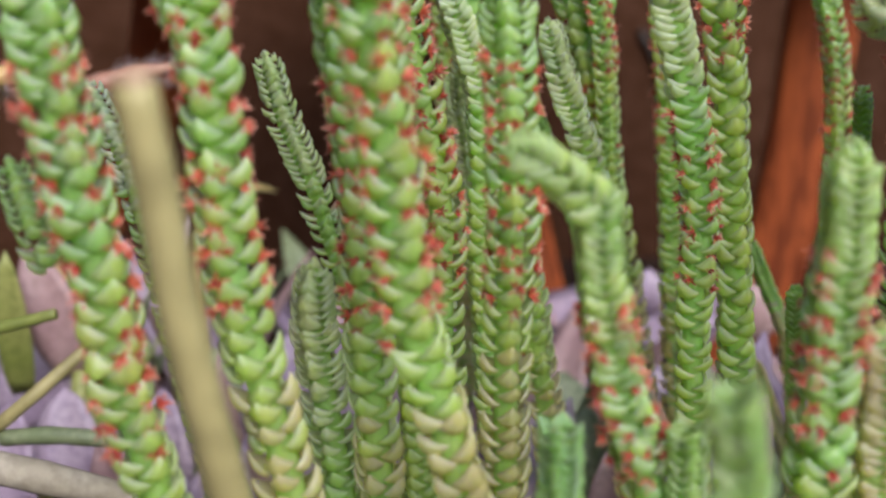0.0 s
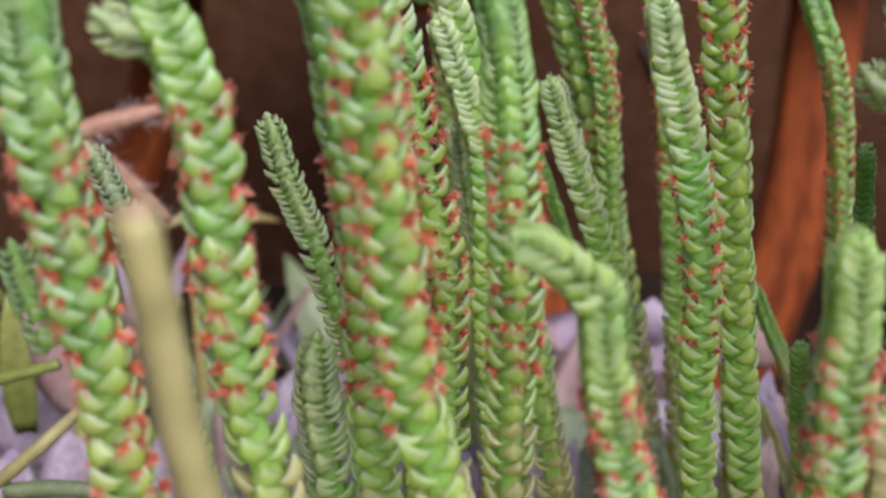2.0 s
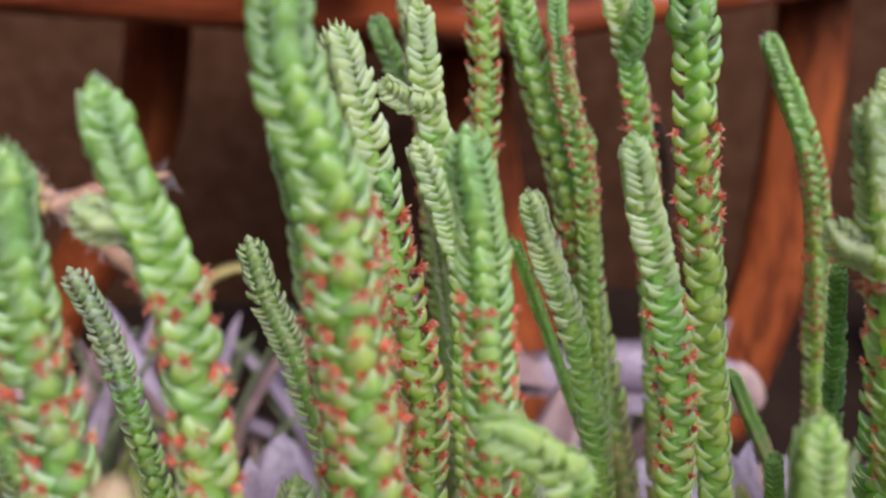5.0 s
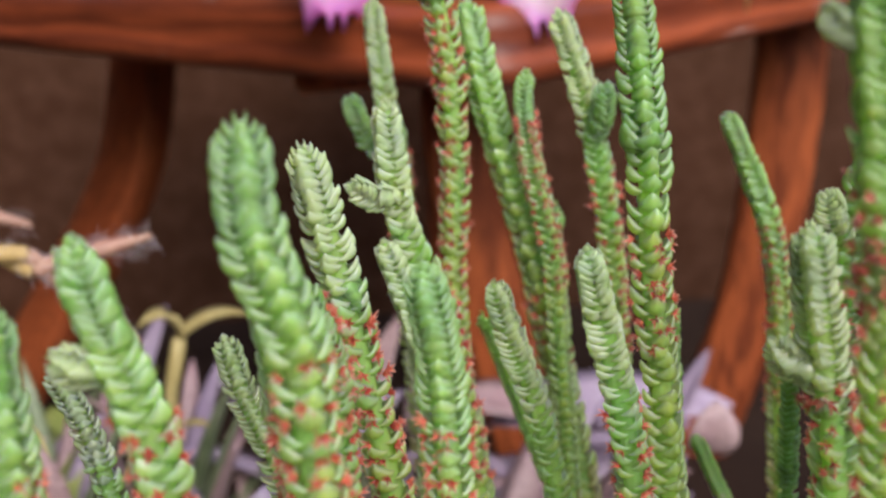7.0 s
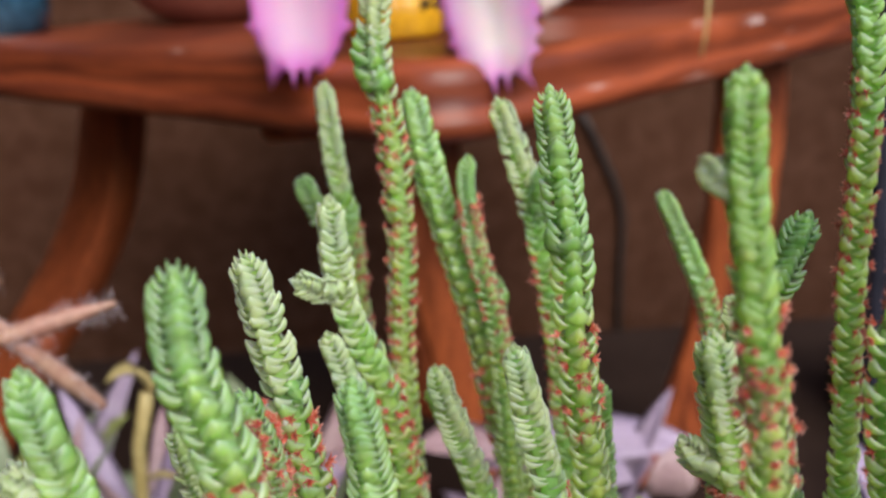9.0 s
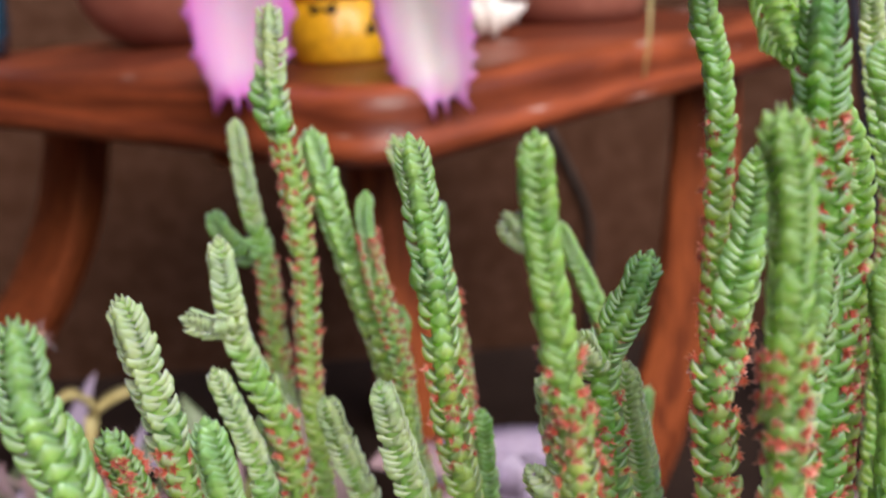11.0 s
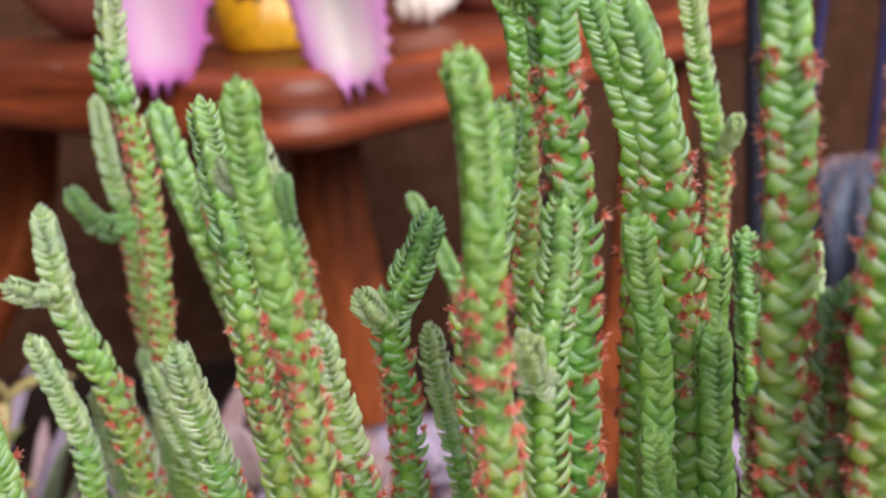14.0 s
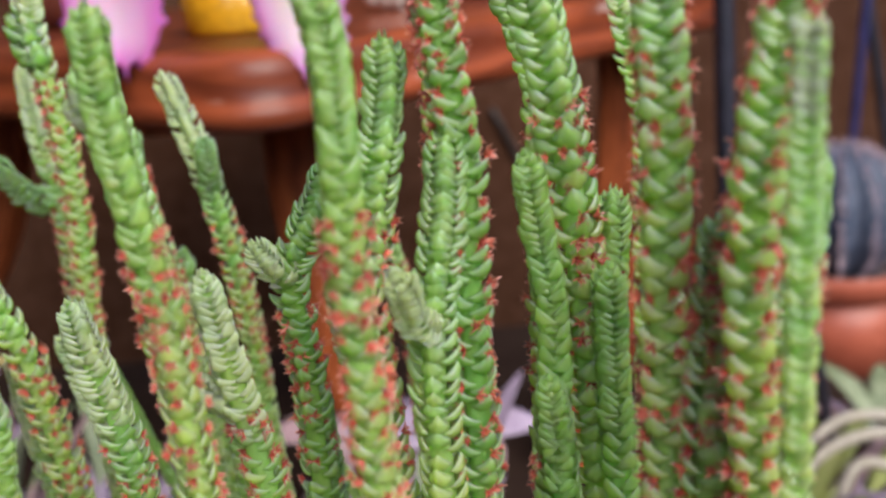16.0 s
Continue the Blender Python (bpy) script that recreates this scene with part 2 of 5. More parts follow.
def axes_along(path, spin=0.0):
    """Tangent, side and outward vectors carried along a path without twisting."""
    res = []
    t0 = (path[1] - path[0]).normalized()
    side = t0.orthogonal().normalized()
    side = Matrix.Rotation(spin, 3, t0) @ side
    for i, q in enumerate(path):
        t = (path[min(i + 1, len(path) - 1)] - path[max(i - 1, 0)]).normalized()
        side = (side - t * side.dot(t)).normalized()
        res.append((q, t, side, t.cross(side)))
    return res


def tube(bm, points, radii, seg=10, steps=24, flat=1.0, spin=0.0, wobble=0.0):
    """A round or flattened rod along a curve; radii are spread evenly from start to end."""
    path, _ = spline(points, steps)
    rings = []
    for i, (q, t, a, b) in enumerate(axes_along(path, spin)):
        u = i / steps * (len(radii) - 1)
        k = min(int(u), len(radii) - 2)
        r = radii[k] + (radii[k + 1] - radii[k]) * (u - k)
        r *= 1 + wobble * noise.noise(q * 220)
        rings.append([bm.verts.new(q + (a * math.cos(w) + b * math.sin(w) * flat) * r) for w in (2 * math.pi * j / seg for j in range(seg))])
    for p, q in zip(rings, rings[1:]):
        for j in range(seg):
            bm.faces.new((p[j], p[(j + 1) % seg], q[(j + 1) % seg], q[j]))
    bm.faces.new(rings[0][::-1])
    bm.faces.new(rings[-1])
    return bm


def lathe(profile, at, seg=40):
    bm = bmesh.new()
    rings = []
    for r, z in profile:
        rings.append([bm.verts.new((at[0] + r * math.cos(w), at[1] + r * math.sin(w), at[2] + z)) for w in (2 * math.pi * j / seg for j in range(seg))])
    for p, q in zip(rings, rings[1:]):
        for j in range(seg):
            bm.faces.new((p[j], p[(j + 1) % seg], q[(j + 1) % seg], q[j]))
    bm.faces.new(rings[0][::-1])
    bm.faces.new(rings[-1])
    return bm


def slab(x0, x1, y0, y1, z0, z1):
    bm = bmesh.new()
    bmesh.ops.create_cube(bm, size=1.0, matrix=Matrix.Translation(((x0 + x1) / 2, (y0 + y1) / 2, (z0 + z1) / 2)) @ Matrix.Diagonal((x1 - x0, y1 - y0, z1 - z0, 1)))
    return bm


def blade(bm, base, tip, width, sag=0.0, thick=0.0012, fold=0.25, n=9, face=(0, 0, 1), blunt=0.6):
    """A fleshy pointed leaf from base to tip: folded along its midrib, with real thickness."""
    base, tip = Vector(base), Vector(tip)
    along = tip - base
    side = along.cross(Vector(face)).normalized()
    up = side.cross(along).normalized()
    rows = []
    for i in range(n + 1):
        u = i / n
        w = width * 0.5 * (math.sin(math.pi * min(1, 0.12 + 0.88 * u)) ** blunt) * (1 - 0.15 * u) + 0.0004
        c = base + along * u + up * (sag * 4 * u * (1 - u))
        th = thick * (1 - 0.7 * u)
        row = []
        for v, lift in ((-1, fold), (-0.5, fold * 0.3), (0, 0), (0.5, fold * 0.3), (1, fold)):
            row.append(bm.verts.new(c + side * (w * v) + up * (w * lift)))
        for v, lift in ((0.5, fold * 0.3), (0, 0), (-0.5, fold * 0.3)):
            row.append(bm.verts.new(c + side * (w * v) + up * (w * lift - th)))
        rows.append(row)
    for p, q in zip(rows, rows[1:]):
        for j in range(8):
            bm.faces.new((p[j], p[(j + 1) % 8], q[(j + 1) % 8], q[j]))
    bm.faces.new(rows[0][::-1])
    bm.faces.new(rows[-1])
    return bm


# ---- the setting ----
FLOOR_Z, SOIL_Z = -0.32, -0.040
tagged(part("floor", slab(-1.15, 2.35, -1.9, 1.25, FLOOR_Z - 0.05, FLOOR_Z), FLOOR, smooth=False), "brown concrete floor of the patio", "floor", kind="structure")
# South, west and east walls are unseen, added to cut the low skylight.
for name, box, label in (("wall_north", (-1.15, 2.35, 1.24, 1.40), "brown stucco wall behind the table"), ("wall_south", (-1.15, 2.35, -2.05, -1.89), "unseen plain stucco wall, added to block low sky light"), ("wall_west", (-1.15, -1.0, -1.88, 1.23), "unseen plain stucco wall, added to block low sky light"), ("wall_east", (2.2, 2.35, -1.88, 1.23), "unseen plain stucco wall, added to block low sky light")):
    tagged(part(name, slab(*box, FLOOR_Z - 0.05, 0.62 if name in ("wall_south", "wall_east") else 2.2), STUCCO, smooth=False), label, "wall", kind="structure")

# ---- the side table ----
TOP_Z, UNDER_Z, SIDE = 0.102, 0.065, 0.50
CORNER = Vector((0.037, 0.450, 0))
RIGHT, LEFT = Vector((0.689, 0.725, 0)), Vector((-0.725, 0.689, 0))
table = thing("side_table", (0.025, 0.80, FLOOR_Z), "square varnished redwood side table with curved legs, holding pots", "table")


def table_point(a, b, z):
    q = CORNER + RIGHT * a + LEFT * b
    return Vector((q.x, q.y, z))


def table_top():
    bm = bmesh.new()
    rad, seg = 0.038, 8
    outline = []
    for cx, cy, start in ((rad, rad, math.pi), (SIDE - rad, rad, 1.5 * math.pi), (SIDE - rad, SIDE - rad, 0), (rad, SIDE - rad, 0.5 * math.pi)):
        for k in range(seg + 1):
            w = start + 0.5 * math.pi * k / seg
            outline.append((cx, cy, math.cos(w), math.sin(w)))
    rings = []
    for inset, z in ((0.016, 0.0), (0.006, 0.0005), (0.0015, 0.004), (0.0, 0.009), (0.0025, 0.0125), (0.0045, 0.015), (0.004, 0.024), (0.0045, 0.03), (0.008, 0.0345), (0.014, 0.0368), (0.02, 0.037)):
        ring = []
        for k, (cx, cy, dx, dy) in enumerate(outline):
            r = rad - inset
            q = table_point(cx + dx * r, cy + dy * r, UNDER_Z + z)
            ring.append(bm.verts.new(q))
        rings.append(ring)
    n = len(outline)
    for p, q in zip(rings, rings[1:]):
        for j in range(n):
            bm.faces.new((p[j], p[(j + 1) % n], q[(j + 1) % n], q[j]))
    bm.faces.new(rings[0][::-1])
    bm.faces.new(rings[-1])
    bmesh.ops.subdivide_edges(bm, edges=[e for e in bm.edges if e.calc_length() > 0.08], cuts=6, use_grid_fill=True)
    return bm


top = part("tabletop", table_top(), WOOD_TOP, table)


def board_leg(points, width, depth, across):
    """A curved board leg of rounded rectangular section."""
    path, _ = spline(points, 18)
    bm = bmesh.new()
    rings = []
    x = Vector(across).normalized()
    for i, q in enumerate(path):
        t = (path[min(i + 1, 18)] - path[max(i - 1, 0)]).normalized()
        a = (x - t * x.dot(t)).normalized()
        b = t.cross(a)
        ring = []
        for u, v in ((-1, -0.8), (-0.85, -1), (0.85, -1), (1, -0.8), (1, 0.8), (0.85, 1), (-0.85, 1), (-1, 0.8)):
            ring.append(bm.verts.new(q + a * (u * width / 2) + b * (v * depth / 2)))
        rings.append(ring)
    for p, q in zip(rings, rings[1:]):
        for j in range(8):
            bm.faces.new((p[j], p[(j + 1) % 8], q[(j + 1) % 8], q[j]))
    bm.faces.new(rings[0][::-1])
    bm.faces.new(rings[-1])
    return bm


LEG_Z = UNDER_Z - 0.0015
part("leg", board_leg([(0.0338, 0.7600, 0.0280), (0.0333, 0.7600, -0.0076), (0.0389, 0.7600, -0.0643), (0.0516, 0.7600, -0.1331), (0.0676, 0.7600, -0.2055), (0.0846, 0.7600, -0.2970), (0.0893, 0.7600, -0.3980)], 0.050, 0.030, (1, 0.1, 0)), WOOD_LEG, table)
part("leg", board_leg([(0.2975, 0.8600, 0.0712), (0.3023, 0.8600, 0.0191), (0.2925, 0.8600, -0.1000), (0.2767, 0.8600, -0.1983), (0.2446, 0.8600, -0.2920), (0.2125, 0.8600, -0.3801), (0.1990, 0.8600, -0.4501)], 0.054, 0.026, (1, -0.2, 0)), WOOD_LEG, table)
part("leg", board_leg([(-0.2219, 0.9200, 0.0564), (-0.2265, 0.9200, 0.0190), (-0.2434, 0.9200, -0.0484), (-0.2763, 0.9200, -0.1129), (-0.3264, 0.9200, -0.1848), (-0.3798, 0.9200, -0.2656), (-0.4055, 0.9200, -0.3282)], 0.062, 0.030, (1, -0.9, 0)), WOOD_LEG, table)
part("leg", board_leg([(0.03, 1.02, LEG_Z), (0.03, 1.02, -0.1), (0.03, 1.03, FLOOR_Z)], 0.042, 0.024, (1, 0, 0)), WOOD_LEG, table)
brace = slab(-0.03, 0.03, -0.012, 0.012, -0.007, 0.007)
bmesh.ops.bevel(brace, geom=brace.edges[:], offset=0.003, segments=2, affect="EDGES")
bmesh.ops.transform(brace, matrix=pose(-0.03, 0.60, UNDER_Z - 0.008, 0, 0, 8), verts=brace.verts)
part("brace", brace, WOOD_LEG, table)

# ---- things on the table ----
mug_at = (0.017, 0.606, TOP_Z + 0.0005)
mug = thing("flower_pot", mug_at, "small bright yellow glazed pot with black painted marks, on the table", "pot", "pots")
part("wall", lathe([(0.024, 0.0), (0.0258, 0.0008), (0.0268, 0.003), (0.0294, 0.034)], mug_at), YELLOW, mug)
part("band", lathe([(0.0294, 0.034), (0.0335, 0.08), (0.0325, 0.081), (0.030, 0.06), (0.028, 0.055)], mug_at), ORANGE, mug, "orange upper band")


def mark(shape, size, turn, z, lean=0.0):
    """A flat painted mark laid on the pot's curved side."""
    bm = bmesh.new()
    verts = []
    for a, b in shape:
        zz = z + b * size * 0.5
        ang = math.radians(turn) + a * size * 0.5 / 0.028
        r = 0.0268 + (zz - 0.003) * 0.0841 + 0.0003
        verts.append(bm.verts.new((mug_at[0] + r * math.sin(ang), mug_at[1] - r * math.cos(ang), mug_at[2] + zz)))
    bm.faces.new(verts)
    bmesh.ops.triangulate(bm, faces=bm.faces[:])
    return part("painted_mark", bm, INK, mug, smooth=False)


BOW = [(-1, 0.28), (-0.7, 0.42), (-0.25, 0.12), (0.3, 0.15), (0.75, 0.4), (1, 0.2), (0.9, -0.3), (0.5, -0.38), (0.1, -0.1), (-0.3, -0.14), (-0.75, -0.42), (-1, -0.2)]
BLOB = [(-0.9, 0.9), (0.8, 1.0), (0.9, 0.2), (0.45, -0.4), (0.1, -1.0), (-0.4, -0.8), (-0.7, -0.1)]
BAR = [(-0.25, 1), (0.25, 1), (0.3, 0.2), (0.2, -0.5), (0.45, -1), (-0.4, -1), (-0.2, -0.4), (-0.3, 0.3)]
mark(BOW, 0.015, -14, 0.030)
mark(BLOB, 0.018, -14, 0.043)
mark(BAR, 0.028, 48, 0.034)
mark(BOW, 0.017, 50, 0.0175)

bowl_at = (-0.118, 0.83, TOP_Z + 0.0005)
bowl = thing("clay_bowl", bowl_at, "rounded terracotta clay bowl standing on the table", "bowl", "pots")
part("body", lathe([(0.028, 0), (0.034, 0.002), (0.05, 0.012), (0.062, 0.028), (0.068, 0.05), (0.07, 0.075), (0.066, 0.0752), (0.062, 0.05), (0.05, 0.03)], bowl_at, 48), TERRACOTTA, bowl)
pot_at = (0.19, 0.83, TOP_Z + 0.0005)
clay = thing("clay_pot", pot_at, "plain terracotta plant pot standing on the table", "pot", "pots")
part("body", lathe([(0.044, 0), (0.05, 0.001), (0.054, 0.012), (0.0625, 0.066), (0.058, 0.0662), (0.052, 0.03)], pot_at, 48), TERRACOTTA, clay)
part("rim", lathe([(0.0580, 0.0664), (0.0660, 0.0665), (0.0675, 0.078), (0.0665, 0.0802), (0.0615, 0.0802), (0.0600, 0.072)], pot_at, 48), TERRACOTTA, clay)
jar_at = (-0.27, 0.80, TOP_Z + 0.0005)
jar = thing("glazed_jar", jar_at, "dark blue glazed jar at the table's edge", "jar", "pots")
part("body", lathe([(0.034, 0), (0.038, 0.002), (0.041, 0.02), (0.042, 0.08), (0.039, 0.0802), (0.037, 0.03)], jar_at, 40), BLUE, jar)


def seashell(at):
    """A bleached whelk: a knobbly whorled body that narrows to a spire at one end and a beak at the other."""
    bm = bmesh.new()
    rings, n, seg = [], 26, 18
    for i in range(n + 1):
        u = i / n
        r = 0.0135 * (math.sin(math.pi * (u ** 0.75)) ** 0.8) * (1 - 0.35 * u) + 0.0006
        r *= 1 + 0.12 * math.sin(u * 34)
        ring = []
        for j in range(seg):
            w = 2 * math.pi * j / seg
            rr = r * (1 + 0.28 * max(0, math.cos(3 * w + u * 14)) ** 3 * math.sin(math.pi * u))
            ring.append(bm.verts.new((u * 0.046 - 0.023, rr * math.cos(w) * 0.9, rr * math.sin(w) + 0.0022 * math.sin(u * 6))))
        rings.append(ring)
    for p, q in zip(rings, rings[1:]):
        for j in range(seg):
            bm.faces.new((p[j], p[(j + 1) % seg], q[(j + 1) % seg], q[j]))
    bm.faces.new(rings[0][::-1])
    bm.faces.new(rings[-1])
    bmesh.ops.transform(bm, matrix=pose(at[0], at[1], 0, 10, -14, 8), verts=bm.verts)
    low = min(v.co.z for v in bm.verts)
    bmesh.ops.translate(bm, vec=(0, 0, at[2] - low), verts=bm.verts)
    return bm


tagged(part("seashell", seashell((0.112, 0.69, TOP_Z + 0.0003)), SHELL), "small bleached white knobbly seashell lying on the table", "shell")

# ---- two broad pink segments of a hanging leaf cactus ----


def segment(at, width, length, lean, turn, material, teeth, seed):
    """A flat, notched cactus segment hanging by its upper end; 'at' is the middle of its lower end."""
    rnd = random.Random(seed)
    bm = bmesh.new()
    rim = bm.verts.layers.float.new("rim")
    n, cols = 46, 12
    m = pose(*at, 0, lean, turn)
    jag = [rnd.uniform(0.6, 1.2) for _ in range(40)]
    front, back = [], []
    for i in range(n + 1):
        u = i / n
        z = u * length
        w = width * 0.5 * (0.60 + 0.40 * min(1, u * 3.2) ** 0.7) * (1 - 0.10 * u) * (0.62 + 0.38 * min(1, u / 0.07) ** 0.6)
        ph = (u * teeth) % 1.0
        k = int(u * teeth)
        spike = max(0, 1 - ph / 0.22) if ph < 0.22 else max(0, (ph - 0.86) / 0.14) * 0.6
        rowf, rowb = [], []
        for j in range(cols + 1):
            v = j / cols * 2 - 1
            ww = w + (spike * 0.0062 * jag[(k * 2 + (v > 0)) % 40] if abs(v) > 0.99 else 0)
            y = -0.0045 * (1 - v * v) + 0.003 * math.sin(u * 7 + v * 2) + 0.0012 * math.exp(-(v * 6) ** 2)
            drop = 0.0
            if i == 0:
                drop = -0.009 * (j % 4 == 0)
            elif i == 1:
                drop = -0.004 * (j % 4 == 0)
            a = bm.verts.new(m @ Vector((ww * v, y, z + drop)))
            b = bm.verts.new(m @ Vector((ww * v * 0.985, y + 0.0010 + 0.0014 * (1.0 - v * v), z + drop)))
            a[rim] = b[rim] = max(abs(v) ** 1.6, 1 - u * 9)
            rowf.append(a)
            rowb.append(b)
        front.append(rowf)
        back.append(rowb)
    for grid in (front, back):
        for p, q in zip(grid, grid[1:]):
            for j in range(cols):
                bm.faces.new((p[j], p[j + 1], q[j + 1], q[j]))
    for i in range(n):
        for j in (0, cols):
            bm.faces.new((front[i][j], front[i + 1][j], back[i + 1][j], back[i][j]))
    for i in (0, n):
        for j in range(cols):
            bm.faces.new((front[i][j], front[i][j + 1], back[i][j + 1], back[i][j]))
    return bm


hang = thing("leaf_cactus", (0.0, 0.50, 0.20), "hanging leaf cactus with two broad pink toothed segments", "cactus")
part("segment", segment((-0.027, 0.505, 0.098), 0.050, 0.13, 3, 6, PETAL, 7, 3), PETAL, hang, "magenta pink segment with hooked teeth")
part("segment", segment((0.064, 0.482, 0.093), 0.046, 0.13, -7, -10, PETAL_PALE, 15, 5), PETAL_PALE, hang, "cream segment with a magenta toothed edge")

# ---- the metal plant stand and the potted cactus by the wall ----
stand = thing("plant_stand", (0.42, 0.86, FLOOR_Z), "black and navy metal plant stand by the wall", "stand")


def rod(p, q, low, high, r):
    """A straight rod on the line through p and q, from one height to another."""
    p, q = Vector(p), Vector(q)
    d = (q - p) / (q.z - p.z)
    ends = [p + d * (z - p.z) for z in (low, 0.5 * (low + high), high)]
    return tube(bmesh.new(), ends, [r, r], 12, 6)


for a, b, r, mat_ in (((0.2932, 0.6000, 0.1114), (0.2944, 0.6000, 0.0426), 0.0060, BLACK_METAL), ((0.3387, 0.6700, 0.1122), (0.3607, 0.6700, -0.0193), 0.0034, BLACK_METAL), ((0.3664, 0.6800, 0.0991), (0.3537, 0.6800, -0.0249), 0.0032, BLUE_METAL), ((0.6055, 1.0800, 0.0515), (0.6269, 1.0800, -0.0729), 0.0056, BLACK_METAL), ((0.5901, 1.0600, 0.0086), (0.5831, 1.0600, -0.0959), 0.0050, BLUE_METAL)):
    part("leg", rod(a, b, FLOOR_Z, 0.40, r), mat_, stand)
part("crossbar", tube(bmesh.new(), [(0.20, 0.60, 0.398), (0.28, 0.67, 0.399), (0.36, 0.76, 0.398)], [0.005, 0.005], 8, 6), BLACK_METAL, stand)

cpot_at = (0.512, 0.93, -0.268)
cpot = thing("plastic_pot", cpot_at, "terracotta-coloured plastic nursery pot with a rim", "pot", "pots")
part("body", lathe([(0.056, 0), (0.060, 0.001), (0.068, 0.078)], cpot_at, 48), PLASTIC, cpot)
part("rim", lathe([(0.068, 0.076), (0.0735, 0.0765), (0.0755, 0.098), (0.074, 0.1), (0.070, 0.0995), (0.067, 0.085)], cpot_at, 48), PLASTIC, cpot)
part("soil", lathe([(0.02, 0.084), (0.0675, 0.085), (0.0675, 0.088), (0.01, 0.091)], cpot_at, 24), SOIL, cpot)
plinth = slab(cpot_at[0] - 0.075, cpot_at[0] + 0.075, cpot_at[1] - 0.075, cpot_at[1] + 0.075, FLOOR_Z, cpot_at[2] - 0.0005)
bmesh.ops.bevel(plinth, geom=plinth.edges[:], offset=0.004, segments=2, affect="EDGES")
tagged(part("stone_block", plinth, FLOOR), "low brown block carrying the cactus pot", "block")


def ball_cactus(at, radius, ribs):
    root = thing("ball_cactus", at, "blue-green spiny ball cactus in the plastic pot", "cactus")
    bm = bmesh.new()
    rings, n, seg = [], 18, ribs * 6
    for i in range(n + 1):
        a = -0.45 * math.pi + 0.94 * math.pi * i / n
        ring = []
        for j in range(seg):
            w = 2 * math.pi * j / seg
            r = radius * math.cos(a) * (1 + 0.10 * math.cos(ribs * w))
            ring.append(bm.verts.new((at[0] + r * math.cos(w), at[1] + r * math.sin(w), at[2] + radius * (1.0 + 1.15 * math.sin(a)))))
        rings.append(ring)
    for p, q in zip(rings, rings[1:]):
        for j in range(seg):
            bm.faces.new((p[j], p[(j + 1) % seg], q[(j + 1) % seg], q[j]))
    bm.faces.new(rings[0][::-1])
    bm.faces.new(rings[-1])
    part("body", bm, CACTUS, root)
    rnd = random.Random(8)
    sp = bmesh.new()
    for k in range(ribs):
        w = 2 * math.pi * k / ribs
        for i in range(2, 17):
            a = -0.45 * math.pi + 0.94 * math.pi * i / n
            r = radius * math.cos(a) * 1.1
            q = Vector((at[0] + r * math.cos(w), at[1] + r * math.sin(w), at[2] + radius * (1.0 + 1.15 * math.sin(a))))
            for _ in range(9):
                d = Vector((math.cos(w), math.sin(w), math.sin(a))) + Vector((rnd.uniform(-1, 1), rnd.uniform(-1, 1), rnd.uniform(-1, 1)))
                d = d.normalized() * rnd.uniform(0.005, 0.011)
                s = d.orthogonal().normalized() * 0.0009
                o = d.cross(s).normalized() * 0.0009
                v = [sp.verts.new(q + s), sp.verts.new(q - s * 0.5 + o), sp.verts.new(q - s * 0.5 - o), sp.verts.new(q + d)]
                for f in ((0, 1, 3), (1, 2, 3), (2, 0, 3)):
                    sp.faces.new([v[x] for x in f])
    tagged(part("spine_cover", sp, SPINE, root, "short pale spines", smooth=False), kind="stuff")


ball_cactus((cpot_at[0], cpot_at[1], cpot_at[2] + 0.086), 0.056, 13)

# ---- a cable on the wall, a dry blade on the table's edge ----
tagged(part("cable", tube(bmesh.new(), [(0.2273, 1.2340, -0.0467), (0.2491, 1.2340, -0.0925), (0.2740, 1.2340, -0.1641), (0.2711, 1.2340, -0.2502), (0.2680, 1.2340, -0.3851)], [0.0035, 0.0035], 8, 16), DARK_PLASTIC), "thin dark cable hanging down the stucco wall", "cable")
tagged(part("grass", tube(bmesh.new(), [(0.186, 0.594, 0.083), (0.188, 0.590, 0.105), (0.192, 0.600, 0.14), (0.20, 0.63, 0.19)], [0.0012, 0.002, 0.0018, 0.001], 6, 14, 0.4), DRY), "dry straw-coloured grass blade against the table's edge", "grass")

# ---- the succulent's pot ----
clump = thing("planting_bowl", (0.035, 0.155, FLOOR_Z), "dark plastic bowl planted with the upright succulent stems", "pot", "pots")
part("bowl", lathe([(0.075, 0.0), (0.08, 0.001), (0.112, 0.210), (0.118, 0.220), (0.118, 0.236), (0.113, 0.237), (0.110, 0.226)], (0.035, 0.155, FLOOR_Z), 56), DARK_PLASTIC, clump)


def soil_bed():
    bm = bmesh.new()
    rows = []
    for i in range(13):
        r = 0.111 * i / 12
        row = []
        for j in range(48):
            w = 2 * math.pi * j / 48
            q = Vector((0.035 + r * math.cos(w), 0.155 + r * math.sin(w), 0))
            q.z = SOIL_Z - 0.005 - 0.030 * (i / 12) ** 2.5 + 0.004 * noise.noise(q * 60) + 0.003 * noise.noise(q * 170)
            row.append(bm.verts.new(q))
        rows.append(row)
    for p, q in zip(rows[1:], rows[2:]):
        for j in range(48):
            bm.faces.new((p[j], p[(j + 1) % 48], q[(j + 1) % 48], q[j]))
    bm.faces.new(rows[1])
    bmesh.ops.delete(bm, geom=rows[0], context="VERTS")
    return bm


part("soil", soil_bed(), SOIL, clump, "dark crumbly potting soil")

# ---- the leafy neighbours behind and beside the clump ----


